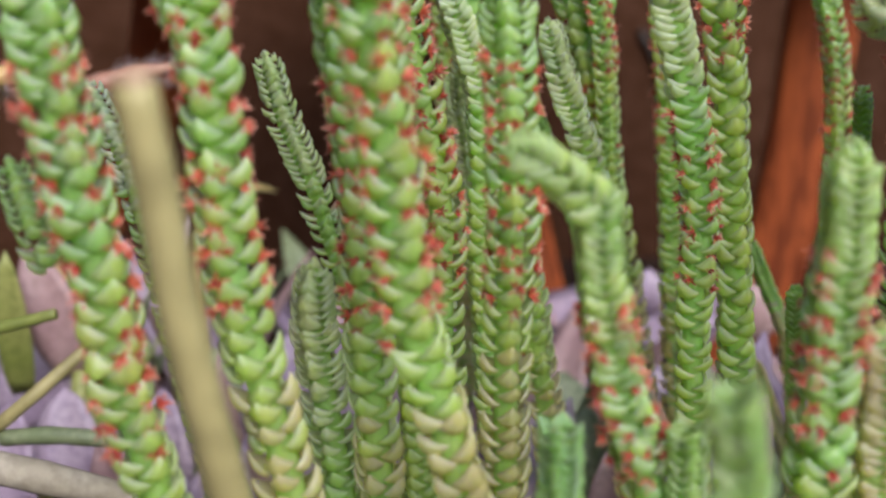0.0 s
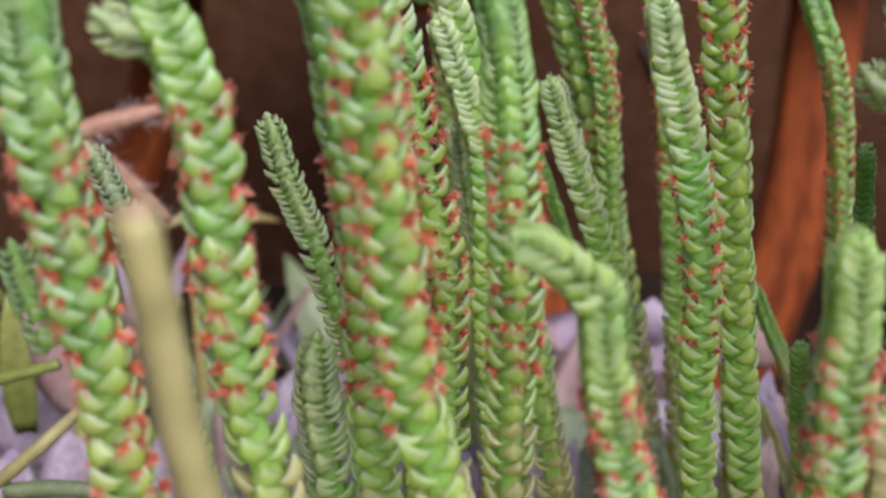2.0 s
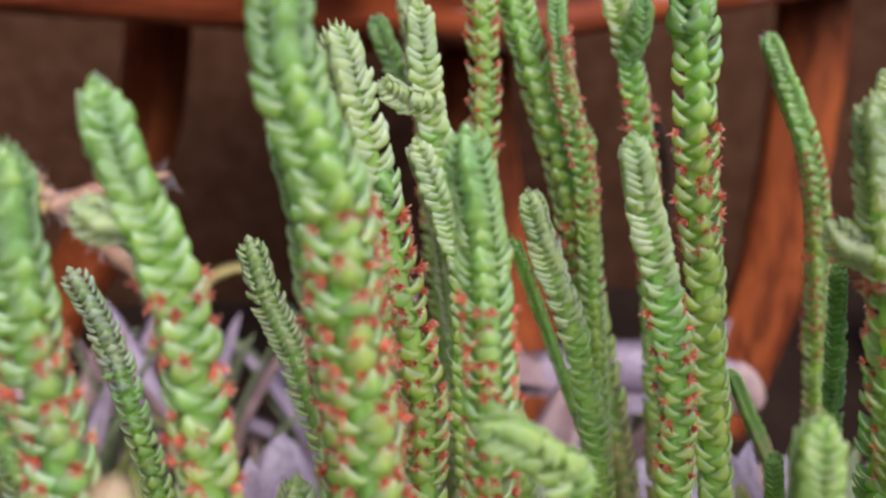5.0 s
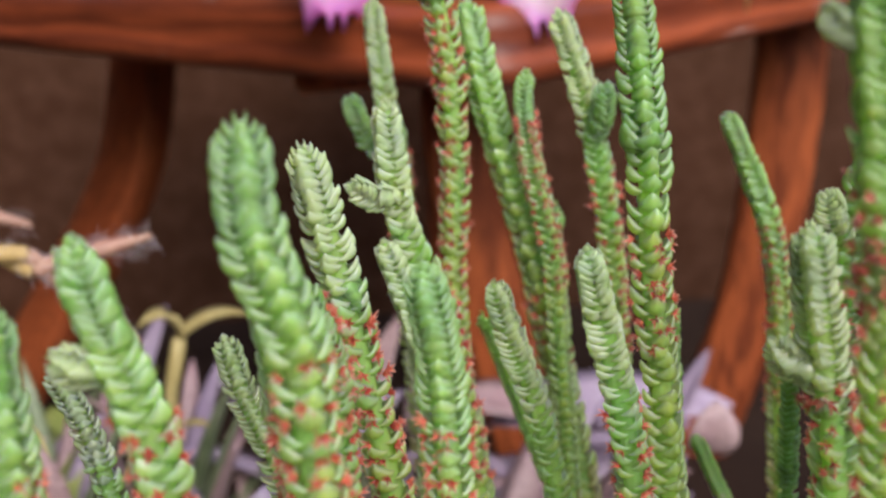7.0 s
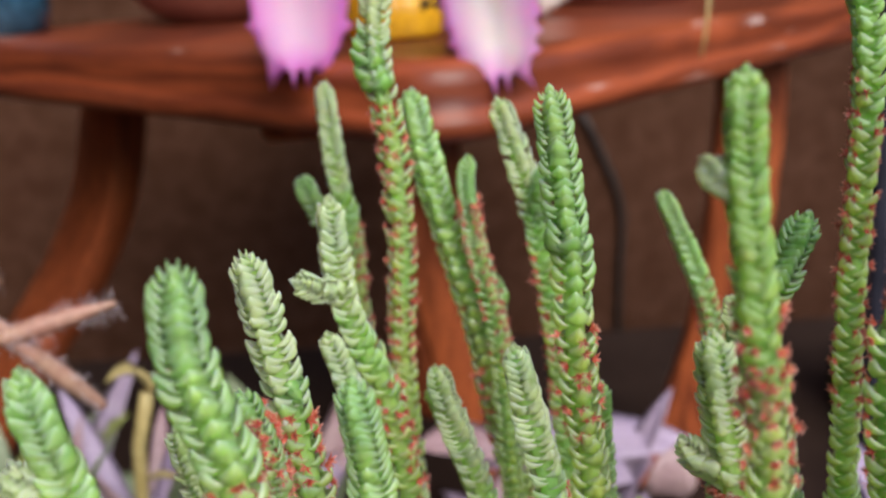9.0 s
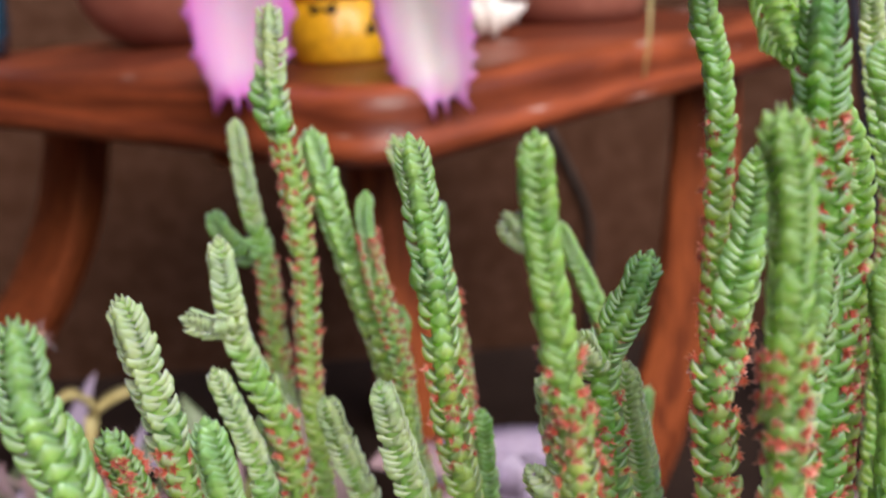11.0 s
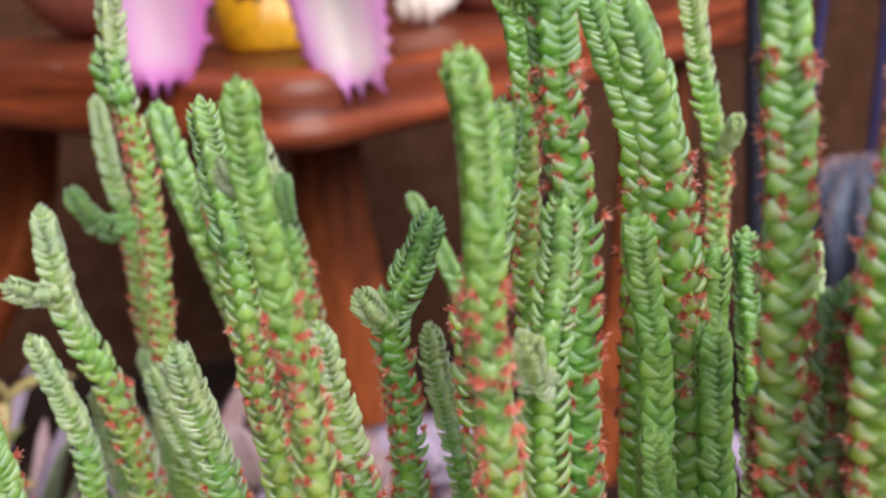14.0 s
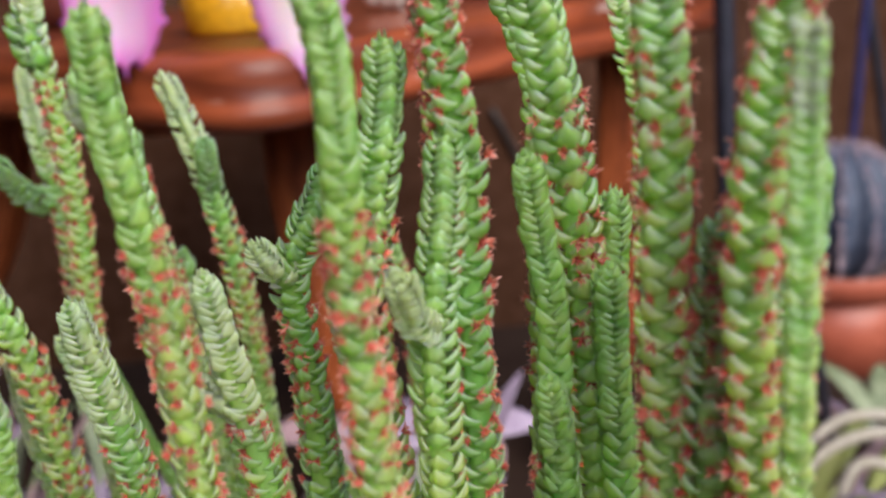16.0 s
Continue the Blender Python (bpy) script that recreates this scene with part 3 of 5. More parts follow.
def neighbour(name, at, label, category, blades, seed, reach, height, width, stem_mat):
    """A low leafy plant: a short stem with leaves that rise and arch outwards, each a part."""
    rnd = random.Random(seed)
    root = thing(name, at, label, category, "low leafy plants")
    part("stem", tube(bmesh.new(), [at, (at[0] + 0.004, at[1], at[2] + height * 0.25), (at[0], at[1] + 0.004, at[2] + height * 0.72)], [0.004, 0.003], 8, 8), stem_mat, root)
    for k, mat_ in enumerate(blades):
        w = 2 * math.pi * (k * 0.382) + rnd.uniform(-0.3, 0.3)
        rr = reach * rnd.uniform(0.6, 1.1)
        b = (at[0] + 0.006 * math.cos(w), at[1] + 0.006 * math.sin(w), at[2] + height * rnd.uniform(0.42, 0.7))
        e = (at[0] + rr * math.cos(w), at[1] + rr * math.sin(w), at[2] + height * rnd.uniform(0.6, 1.04))
        part("leaf", blade(bmesh.new(), b, e, width * rnd.uniform(0.7, 1.2), rnd.uniform(0.0, 0.012), 0.002, rnd.uniform(0.15, 0.4)), mat_, root)
    return root


SPOTS = ((-0.27, 0.45), (-0.17, 0.42), (-0.07, 0.37), (0.03, 0.39), (0.12, 0.36), (0.20, 0.40), (0.30, 0.50), (-0.2, 0.56), (0.09, 0.50), (-0.05, 0.50), (0.47, 0.74), (0.40, 0.62))
MIXES = ((LILAC, GREY_GREEN, ROSE), (ROSE, OLIVE, LILAC), (GREY_GREEN, OLIVE, LILAC), (LILAC, LILAC, ROSE), (LILAC, ROSE, GREY_GREEN))
for k, (px, py) in enumerate(SPOTS):
    mats = MIXES[k % 5]
    neighbour("trailing_plant", (px, py, FLOOR_Z), "low leafy plant with lilac, rosy and grey-green leaves", "plant", [mats[(j * 7 + k) % 3] for j in range(18)], 40 + k, 0.075, 0.245 if px < 0.18 else 0.185 if px < 0.35 else 0.10, 0.024, OLIVE)

for k, (px, py, top) in enumerate(((-0.115, 0.47, 0.262), (-0.065, 0.46, 0.240), (-0.165, 0.45, 0.262), (-0.02, 0.47, 0.235), (-0.22, 0.43, 0.255))):
    mats = ((GREY_GREEN, LILAC, ROSE), (ROSE, GREY_GREEN, OLIVE), (LILAC, ROSE, GREY_GREEN))[k % 3]
    neighbour("trailing_plant", (px, py, FLOOR_Z), "tangled low plant with grey-green, straw and rosy leaves", "plant", [mats[(j * 7 + k) % 3] for j in range(22)], 80 + k, 0.06, top, 0.014, OLIVE)

ghost = thing("lilac_succulent", (0.06, 0.31, FLOOR_Z), "pale lilac succulent with broad fleshy leaves behind the bowl", "succulent")
part("stem", tube(bmesh.new(), [(0.06, 0.31, FLOOR_Z), (0.06, 0.315, -0.15), (0.05, 0.32, -0.09)], [0.006, 0.005], 8, 8), OLIVE, ghost)
for a_, b_, w_, m_ in (((0.1029, 0.3300, -0.0945), (0.1058, 0.3400, -0.0792), 0.026, LILAC), ((0.1190, 0.4000, -0.0755), (0.1234, 0.4000, -0.0529), 0.022, ROSE), ((0.0700, 0.3300, -0.0955), (0.0739, 0.3400, -0.0601), 0.022, LILAC), ((0.0116, 0.3200, -0.0921), (0.0136, 0.3300, -0.0577), 0.024, LILAC), ((-0.0445, 0.3000, -0.0670), (-0.0449, 0.3100, -0.0316), 0.022, LILAC), ((-0.1199, 0.3000, -0.0567), (-0.1229, 0.3100, -0.0290), 0.030, LILAC), ((-0.0164, 0.3200, -0.0869), (-0.0177, 0.3400, -0.0548), 0.026, ROSE), ((0.0361, 0.3200, -0.0930), (0.0420, 0.3400, -0.0611), 0.026, GREY_GREEN), ((0.0877, 0.3300, -0.1005), (0.0869, 0.3400, -0.0711), 0.026, LILAC), ((0.0084, 0.3800, -0.0545), (0.0071, 0.3800, -0.0234), 0.022, ROSE), ((0.0781, 0.4000, -0.0644), (0.0821, 0.4000, -0.0457), 0.016, LILAC), ((-0.0682, 0.3000, -0.0779), (-0.0698, 0.3100, -0.0364), 0.026, GREY_GREEN), ((0.1286, 0.3300, -0.1019), (0.1361, 0.3400, -0.0770), 0.026, LILAC)):
    part("leaf", blade(bmesh.new(), a_, b_, w_, 0.004, 0.005, 0.22, face=(0.1, -1, 0.35), blunt=0.5), m_, ghost)

# ---- hairy jointed cactus stems and the straw stalks ----
def hairy(points, radii, mat_, root, seed, hairs=26):
    bm = bmesh.new()
    tube(bm, points, radii, 10, 24, 1, 0, 0.08)
    seg = part("joint", bm, mat_, root)
    rnd = random.Random(seed)
    path, _ = spline(points, 24)
    hb = bmesh.new()
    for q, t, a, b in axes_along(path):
        for _ in range(max(1, hairs // 12)):
            w = rnd.uniform(0, 6.283)
            d = (a * math.cos(w) + b * math.sin(w) + t * 0.5).normalized()
            s = q + (a * math.cos(w) + b * math.sin(w)) * radii[0] * 0.95
            e = s + d * rnd.uniform(0.002, 0.006)
            o = t.cross(d).normalized() * 0.00012
            x = t * 0.00012
            v = [hb.verts.new(s + o), hb.verts.new(s - o + x), hb.verts.new(s - o - x), hb.verts.new(e)]
            for f in ((0, 1, 3), (1, 2, 3), (2, 0, 3)):
                hb.faces.new([v[k] for k in f])
    tagged(part("hairs", hb, HAIR, seg, "fine white hairs", smooth=False), kind="stuff")


jointed = thing("jointed_cactus", (-0.20, 0.34, FLOOR_Z), "trailing jointed cactus with tan and reddish hairy stems", "cactus")
hairy([(-0.2, 0.34, FLOOR_Z), (-0.19, 0.33, -0.08), (-0.1298, 0.3150, 0.0404), (-0.1058, 0.3100, 0.0427)], [0.0034, 0.0034, 0.003], HAIRY_TAN, jointed, 1)
hairy([(-0.1058, 0.3100, 0.0427), (-0.0906, 0.3140, 0.0461), (-0.0726, 0.3180, 0.0497)], [0.0028, 0.0034, 0.0026, 0.001], HAIRY, jointed, 2, 48)
hairy([(-0.1075, 0.3100, 0.0478), (-0.0978, 0.3150, 0.0345), (-0.0829, 0.3250, 0.0125)], [0.0026, 0.0032, 0.0032, 0.002], HAIRY, jointed, 3, 48)
hairy([(-0.1286, 0.3000, 0.0490), (-0.1147, 0.3050, 0.0498), (-0.1075, 0.3100, 0.0478)], [0.0026, 0.003, 0.0026], HAIRY_TAN, jointed, 4)
hairy([(-0.1864, 0.4500, 0.0282), (-0.1579, 0.4500, 0.0195)], [0.003, 0.003, 0.001], HAIRY, jointed, 5)

straw = thing("straw_plant", (-0.1, 0.42, FLOOR_Z), "withered straw-coloured seedling with two drooping leaves", "plant")
part("stem", tube(bmesh.new(), [(-0.1, 0.42, FLOOR_Z), (-0.1019, 0.4200, -0.0773), (-0.0938, 0.4200, -0.0233)], [0.003, 0.0032, 0.003], 8, 12), DRY, straw)
part("leaf", blade(bmesh.new(), (-0.0932, 0.4200, -0.0221), (-0.1075, 0.4100, -0.0138), 0.013, 0.006, 0.0012, 0.5), DRY, straw)
part("leaf", blade(bmesh.new(), (-0.0937, 0.4200, -0.0228), (-0.0657, 0.4300, -0.0179), 0.013, 0.004, 0.0012, 0.4), DRY, straw)
part("leaf", blade(bmesh.new(), (-0.0989, 0.4200, -0.0629), (-0.0838, 0.4100, -0.0579), 0.006, 0.001, 0.0012, 0.4), DRY, straw)

cut = thing("cut_stalk", (0.0, 0.095, SOIL_Z), "thick smooth olive-yellow cut stalk in the bowl", "stalk")
part("shaft", tube(bmesh.new(), [(-0.0184, 0.0800, 0.0797), (-0.0179, 0.0810, 0.0710), (-0.0174, 0.0830, 0.0583), (-0.0161, 0.0870, 0.0417), (-0.0160, 0.0900, 0.0340)], [0.00165, 0.00175, 0.0018, 0.0019, 0.0019], 14, 30, 1, 0, 0.03), STALK, cut)
part("end", tube(bmesh.new(), [(-0.0185, 0.0800, 0.0806), (-0.0184, 0.0800, 0.0803), (-0.0184, 0.0800, 0.0797)], [0.0007, 0.0014, 0.00166], 14, 8), STALK_END, cut, "pinkish dry cut end")

for pts_, rad_, mat_ in (([(-0.0996, 0.2200, 0.0061), (-0.0908, 0.2200, 0.0077), (-0.0813, 0.2200, 0.0099)], 0.0014, OLIVE), ([(-0.0941, 0.2000, -0.0109), (-0.0811, 0.2000, -0.0006), (-0.0707, 0.2100, 0.0068)], 0.0014, STALK), ([(-0.0881, 0.2000, -0.0092), (-0.0766, 0.2000, -0.0090), (-0.0618, 0.2000, -0.0110)], 0.0018, GREY_GREEN), ([(-0.0869, 0.1800, -0.0036), (-0.0748, 0.1800, -0.0067), (-0.0635, 0.1850, -0.0137), (-0.0536, 0.1900, -0.0207)], 0.0030, STRAW)):
    tagged(part("fallen_stalk", tube(bmesh.new(), pts_, [rad_, rad_ * 1.05, rad_ * 0.9], 9, 16, 1, 0, 0.12), mat_), "fallen dry plant stalk beside the stems", "stalk", "fallen stalks")

for k, (a_, b_, w_, m_) in enumerate((((0.0800, 0.2650, -0.0597), (0.0901, 0.2750, -0.0487), 0.020, LILAC), ((0.0609, 0.2620, -0.0642), (0.0594, 0.2700, -0.0358), 0.018, LILAC), ((0.0413, 0.2550, -0.0629), (0.0394, 0.2650, -0.0378), 0.018, GREY_GREEN), ((0.0267, 0.2600, -0.0619), (0.0316, 0.2700, -0.0365), 0.016, LILAC), ((0.0099, 0.2600, -0.0613), (0.0136, 0.2700, -0.0342), 0.018, LILAC), ((-0.0130, 0.2550, -0.0610), (-0.0191, 0.2650, -0.0374), 0.018, ROSE), ((-0.0343, 0.2600, -0.0563), (-0.0386, 0.2700, -0.0241), 0.014, LILAC), ((-0.0593, 0.2600, -0.0623), (-0.0670, 0.2700, -0.0331), 0.018, GREY_GREEN), ((-0.0679, 0.2500, -0.0494), (-0.0723, 0.2600, -0.0267), 0.014, LILAC), ((-0.0932, 0.2500, -0.0518), (-0.0974, 0.2600, -0.0258), 0.018, LILAC), ((0.0985, 0.2550, -0.0615), (0.0945, 0.2650, -0.0430), 0.016, LILAC), ((0.1136, 0.2550, -0.0620), (0.1168, 0.2650, -0.0371), 0.016, GREY_GREEN), ((-0.0041, 0.2620, -0.0655), (0.0031, 0.2720, -0.0348), 0.016, GREY_GREEN), ((-0.0789, 0.2500, -0.0557), (-0.0873, 0.2620, -0.0353), 0.016, LILAC), ((-0.1098, 0.2500, -0.0546), (-0.1137, 0.2620, -0.0311), 0.018, LILAC))):
    part("leaf", blade(bmesh.new(), a_, b_, w_, 0.003, 0.004, 0.25, face=(0.15 * math.sin(k * 2.1), -1, 0.3), blunt=0.55), m_, ghost)

rnd_ = random.Random(12)
for k in range(84):
    row_, f_ = divmod(k, 28)
    foot_ = Vector((-0.075 + 0.19 * (f_ + rnd_.random()) / 28, (0.262, 0.235, 0.205)[row_] + rnd_.uniform(-0.012, 0.012), SOIL_Z - 0.018))
    lean_ = Vector((rnd_.uniform(-0.014, 0.014), rnd_.uniform(-0.004, 0.012), rnd_.uniform(0.022, 0.040)))
    part("leaf", blade(bmesh.new(), foot_, foot_ + lean_, rnd_.uniform(0.008, 0.015), 0.003, 0.0022, 0.4, 7, face=(0.2 * math.sin(k * 1.7), -1, 0.5), blunt=0.7), (LILAC, GREY_GREEN, LILAC, ROSE, LILAC)[k % 5], ghost)


def litter():
    """Fallen leaves and grit on the soil."""
    rnd = random.Random(77)
    bm = bmesh.new()
    for _ in range(90):
        w, r = rnd.uniform(0, 6.283), 0.105 * math.sqrt(rnd.random())
        x, y = 0.035 + r * math.cos(w), 0.155 + r * math.sin(w)
        z = SOIL_Z - 0.001 - 0.030 * (r / 0.111) ** 2.5
        a = rnd.uniform(0, 6.283)
        ln = rnd.uniform(0.003, 0.009)
        blade(bm, (x, y, z), (x + ln * math.cos(a), y + ln * math.sin(a), z + rnd.uniform(0, 0.003)), ln * 0.5, 0.001, 0.0008, 0.3, 4)
    return bm


tagged(part("leaf_litter", litter(), DRY), "small dry fallen leaves scattered on the soil", "leaf litter", kind="stuff")

rosy = thing("rosy_plant", (-0.13, 0.30, FLOOR_Z), "plant with pale rosy and green pointed leaves", "plant")
part("stem", tube(bmesh.new(), [(-0.13, 0.30, FLOOR_Z), (-0.13, 0.30, -0.15), (-0.1071, 0.3000, -0.0383)], [0.004, 0.003], 8, 8), OLIVE, rosy)
part("leaf", blade(bmesh.new(), (-0.1071, 0.3000, -0.0383), (-0.1187, 0.3000, 0.0009), 0.018, 0.004, 0.002, 0.3, face=(0.3, -1, 0.3)), ROSE, rosy)
part("leaf", blade(bmesh.new(), (-0.1086, 0.3000, -0.0364), (-0.1139, 0.3100, -0.0074), 0.008, 0.004, 0.002, 0.3, face=(0.3, -1, 0.3)), DRY, rosy)
part("leaf", blade(bmesh.new(), (-0.1216, 0.2900, -0.0406), (-0.1162, 0.2800, 0.0057), 0.009, 0.003, 0.002, 0.3, face=(0.3, -1, 0.3)), OLIVE, rosy)

broad = thing("broad_leaf_plant", (0.12, 0.56, FLOOR_Z), "plant with long pale lilac leaves lying under the table", "plant")
part("stem", tube(bmesh.new(), [(0.12, 0.56, FLOOR_Z), (0.11, 0.55, -0.14), (0.0644, 0.5400, -0.1330)], [0.005, 0.004], 8, 8), OLIVE, broad)
for a_, b_, w_, m_ in (((0.0400, 0.5500, -0.1260), (0.1697, 0.5300, -0.1183), 0.040, LILAC), ((0.0656, 0.5500, -0.1277), (0.0164, 0.5200, -0.1061), 0.030, ROSE), ((0.0803, 0.5400, -0.1341), (0.1288, 0.5000, -0.1229), 0.034, LILAC)):
    part("leaf", blade(bmesh.new(), a_, b_, w_, 0.006, 0.003, 0.25, face=(0, -0.5, 1)), m_, broad)


for pts_ in ([(0.2956, 0.5000, -0.1607), (0.3170, 0.5000, -0.1359), (0.3512, 0.5000, -0.1295), (0.3836, 0.5000, -0.1465)], [(0.3065, 0.5200, -0.1480), (0.3351, 0.5200, -0.1286), (0.3740, 0.5200, -0.1310)], [(0.3122, 0.4800, -0.1617), (0.3265, 0.4800, -0.1352), (0.3606, 0.4800, -0.1472)]):
    tagged(part("dry_runner", tube(bmesh.new(), pts_, [0.003, 0.0036, 0.003], 9, 18, 1, 0, 0.15), STRAW), "arching grey dry runner beside the pots", "runner", "dry runners")

# ---- the upright succulent stems ----
def leaf_mesh(name, material, style, var):
    """One leaf of unit stem radius: a fleshy keeled boat with a pointed, upturned tip and a dished upper face, clasping at its base.
    Style 0: pressed to the stem, 1: an upright scale, 2: spread outwards. var bends it a little to one side."""
    verts, rim, faces = [], [], []
    outer = (-1.0, -0.8, -0.4, 0.0, 0.4, 0.8, 1.0)
    inner = (0.62, 0.0, -0.62)
    k, nu = len(outer) + len(inner), 8
    skew = (0.0, 0.10, -0.11)[var]
    plump = (1.0, 1.14, 0.90)[var]
    y0, y1, y2 = ((0.62, 0.54, -0.18), (0.52, 0.88, -0.30), (0.48, 1.04, -0.34))[style]
    z1, z2 = ((1.20, 0.20), (0.66, 0.54), (0.44, 0.66))[style]
    for i in range(nu + 1):
        u = 1 - (1 - i / nu) ** 1.3
        y, z = y0 + y1 * u + y2 * u * u, z1 * u + z2 * u * u
        dy, dz = y1 + 2 * y2 * u, z1 + 2 * z2 * u
        n = math.hypot(dy, dz)
        ny, nz = dz / n, -dy / n
        w = 0.76 * (0.90 + 0.10 * min(1.0, u / 0.2)) * max(0.0, 1 - u ** 1.6) ** 0.84
        w = max(w, 0.022) * (1.12, 1.02, 0.98)[style] * (1.0, 1.05, 0.96)[var]
        th = (0.50 * w + 0.04) * plump * (0.56, 1.12, 0.98)[style]
        hug = (0.30, 0.32, 0.28)[style] * w * (1 - 0.35 * u)
        for c in outer:
            off = th * (1 - c * c) ** 0.6 + (0.03 * w if c == 0 else 0) - hug * c * c
            verts.append((w * c + skew * u * u, y + ny * off, z + nz * off))
            rim.append(max((0.9 if abs(c) == 1 else 0.42 if abs(c) == 0.8 else 0.0) * min(1.0, 0.2 + u), max(0.0, u - 0.68) * 2.4))
        for c in inner:
            off = (0.26, 0.20, 0.16)[style] * th * (1 - c * c) - hug * c * c
            verts.append((w * c + skew * u * u, y + ny * off, z + nz * off))
            # upper face paled towards the tip: reflected sky put into the colour
            rim.append(min(1.0, 0.35 + 0.9 * u))
    for i in range(nu):
        for j in range(k):
            faces.append((i * k + j, i * k + (j + 1) % k, (i + 1) * k + (j + 1) % k, (i + 1) * k + j))
    faces.append(tuple(range(nu * k, nu * k + k)))
    faces.append(tuple(range(k - 1, -1, -1)))
    me = bpy.data.meshes.new(name)
    me.from_pydata(verts, [], faces)
    me.polygons.foreach_set("use_smooth", [True] * len(faces))
    me.attributes.new("rim", "FLOAT", "POINT").data.foreach_set("value", [min(1.0, r) for r in rim])
    me.materials.append(material)
    return me


STYLES = [(style, var) for style in (0, 1, 2) for var in (0, 1, 2)]
TONES = {(key, style): leaf_mesh("leaf_" + key, m, *style) for key, m in LEAF.items() for style in STYLES}
LEAF_V = {style: np.array([v.co for v in TONES["mid", style].vertices]) for style in STYLES}
LEAF_F = [tuple(p.vertices) for p in TONES["mid", (1, 0)].polygons]
LEAF_RIM = [a.value for a in TONES["mid", (1, 0)].attributes["rim"].data]


def bloom_mesh(seed):
    """A withered flower: a tuft of many thin curled red strands on a small knob."""
    rnd = random.Random(seed)
    verts, rim, faces = [Vector((0, -0.25, 0))], [0.0], []
    for k in range(15):
        w = 2.4 * k + rnd.uniform(-0.3, 0.3)
        tilt = 1.25 * math.sqrt((k + 0.5) / 15) + rnd.uniform(-0.12, 0.2)
        d = Vector((math.cos(w) * math.sin(tilt), math.cos(tilt), math.sin(w) * math.sin(tilt)))
        s = d.orthogonal().normalized()
        o = d.cross(s)
        ln = rnd.uniform(0.55, 1.15)
        base = len(verts)
        curl = Vector((rnd.uniform(-1, 1), rnd.uniform(-1, 1), rnd.uniform(-0.6, 1))) * 0.30
        for u, r in ((0.40, 0.12), (0.78, 0.075)):
            c = d * (ln * u) + curl * u * u
            for q in (s, -s * 0.5 + o * 0.8, -s * 0.5 - o * 0.8):
                verts.append(c + q * r)
                rim.append(u)
        verts.append(d * ln + curl)
        rim.append(1.0)
        for j in range(3):
            faces.append((0, base + (j + 1) % 3, base + j))
            faces.append((base + j, base + (j + 1) % 3, base + 3 + (j + 1) % 3, base + 3 + j))
            faces.append((base + 3 + j, base + 3 + (j + 1) % 3, base + 6))
    me = bpy.data.meshes.new("bloom")
    me.from_pydata([tuple(v) for v in verts], [], faces)
    me.attributes.new("rim", "FLOAT", "POINT").data.foreach_set("value", rim)
    me.materials.append(BLOOM)
    return me


BLOOMS = [bloom_mesh(k) for k in range(6)]
count_of = {"stem": 0, "leaf": 0}


def leaf_places(pts, r, rnd, close=1.0, young=0.034):
    """Matrices of the leaves of one stem, from its tip down: crossed pairs, tight and pressed at the domed tip, wider apart below."""
    path, length = spline(pts, max(12, int(((Vector(pts[0]) - Vector(pts[-1])).length) / 0.0012)))
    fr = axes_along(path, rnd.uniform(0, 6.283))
    twist = rnd.uniform(-9, 9)
    s, i, res = 0.0, 0, []
    while s < length:
        tip = min(1.0, s / (0.95 * r))
        grown = min(1.0, s / young)
        tau = 0.26 + 0.74 * math.sin(0.5 * math.pi * tip) ** 0.8
        size = r * (0.50 + 0.28 * grown ** 0.9) * (0.62 + 0.38 * tip)
        k = min(len(fr) - 1, int((s + 1.15 * size) / length * (len(fr) - 1)))
        q, t, a, b = fr[k]
        t = -t
        loose = 0.3 + 0.7 * grown
        for half in (0, 1):
            w = (i % 2) * math.pi / 2 + half * math.pi + twist * s + rnd.gauss(0, 0.08) * loose
            outw = a * math.cos(w) + b * math.sin(w)
            side = outw.cross(t)
            nod = rnd.gauss(0.02, 0.12) * loose * tip - 0.35 * (1 - tip)
            sway = rnd.gauss(0, 0.09) * loose
            up = (t + outw * nod + side * sway).normalized()
            sw = r * (0.76 + 0.13 * grown) * (0.45 + 0.55 * tip) * rnd.uniform(0.92, 1.10)
            ln = size * rnd.uniform(0.86, 1.12)
            at = q + t * rnd.gauss(0, 0.06) * size * loose
            m = Matrix.Identity(4)
            for row in range(3):
                m[row][0], m[row][1], m[row][2], m[row][3] = side[row] * sw, outw[row] * r * tau * rnd.uniform(0.93, 1.06), up[row] * ln, at[row]
            res.append((s, m, half, i))
        s += close * r * (0.105 + 0.385 * grown ** 1.2)
        i += 1
    return res, length


plant = thing("succulent_plant", (0.035, 0.155, SOIL_Z), "clump of upright chain-like green succulent stems in the bowl", "succulent")


def style_at(s, m, full):
    """Young leaves near the tip are pressed to the stem; further down they open to the stem's own style."""
    mood = math.sin(m.translation.x * 3100 + m.translation.y * 2700 + s * 1700)
    edge = (0.013 if full == 1 else 0.009) + 0.003 * mood
    return 0 if s < edge else full, int((mood + 1) * 1.49)


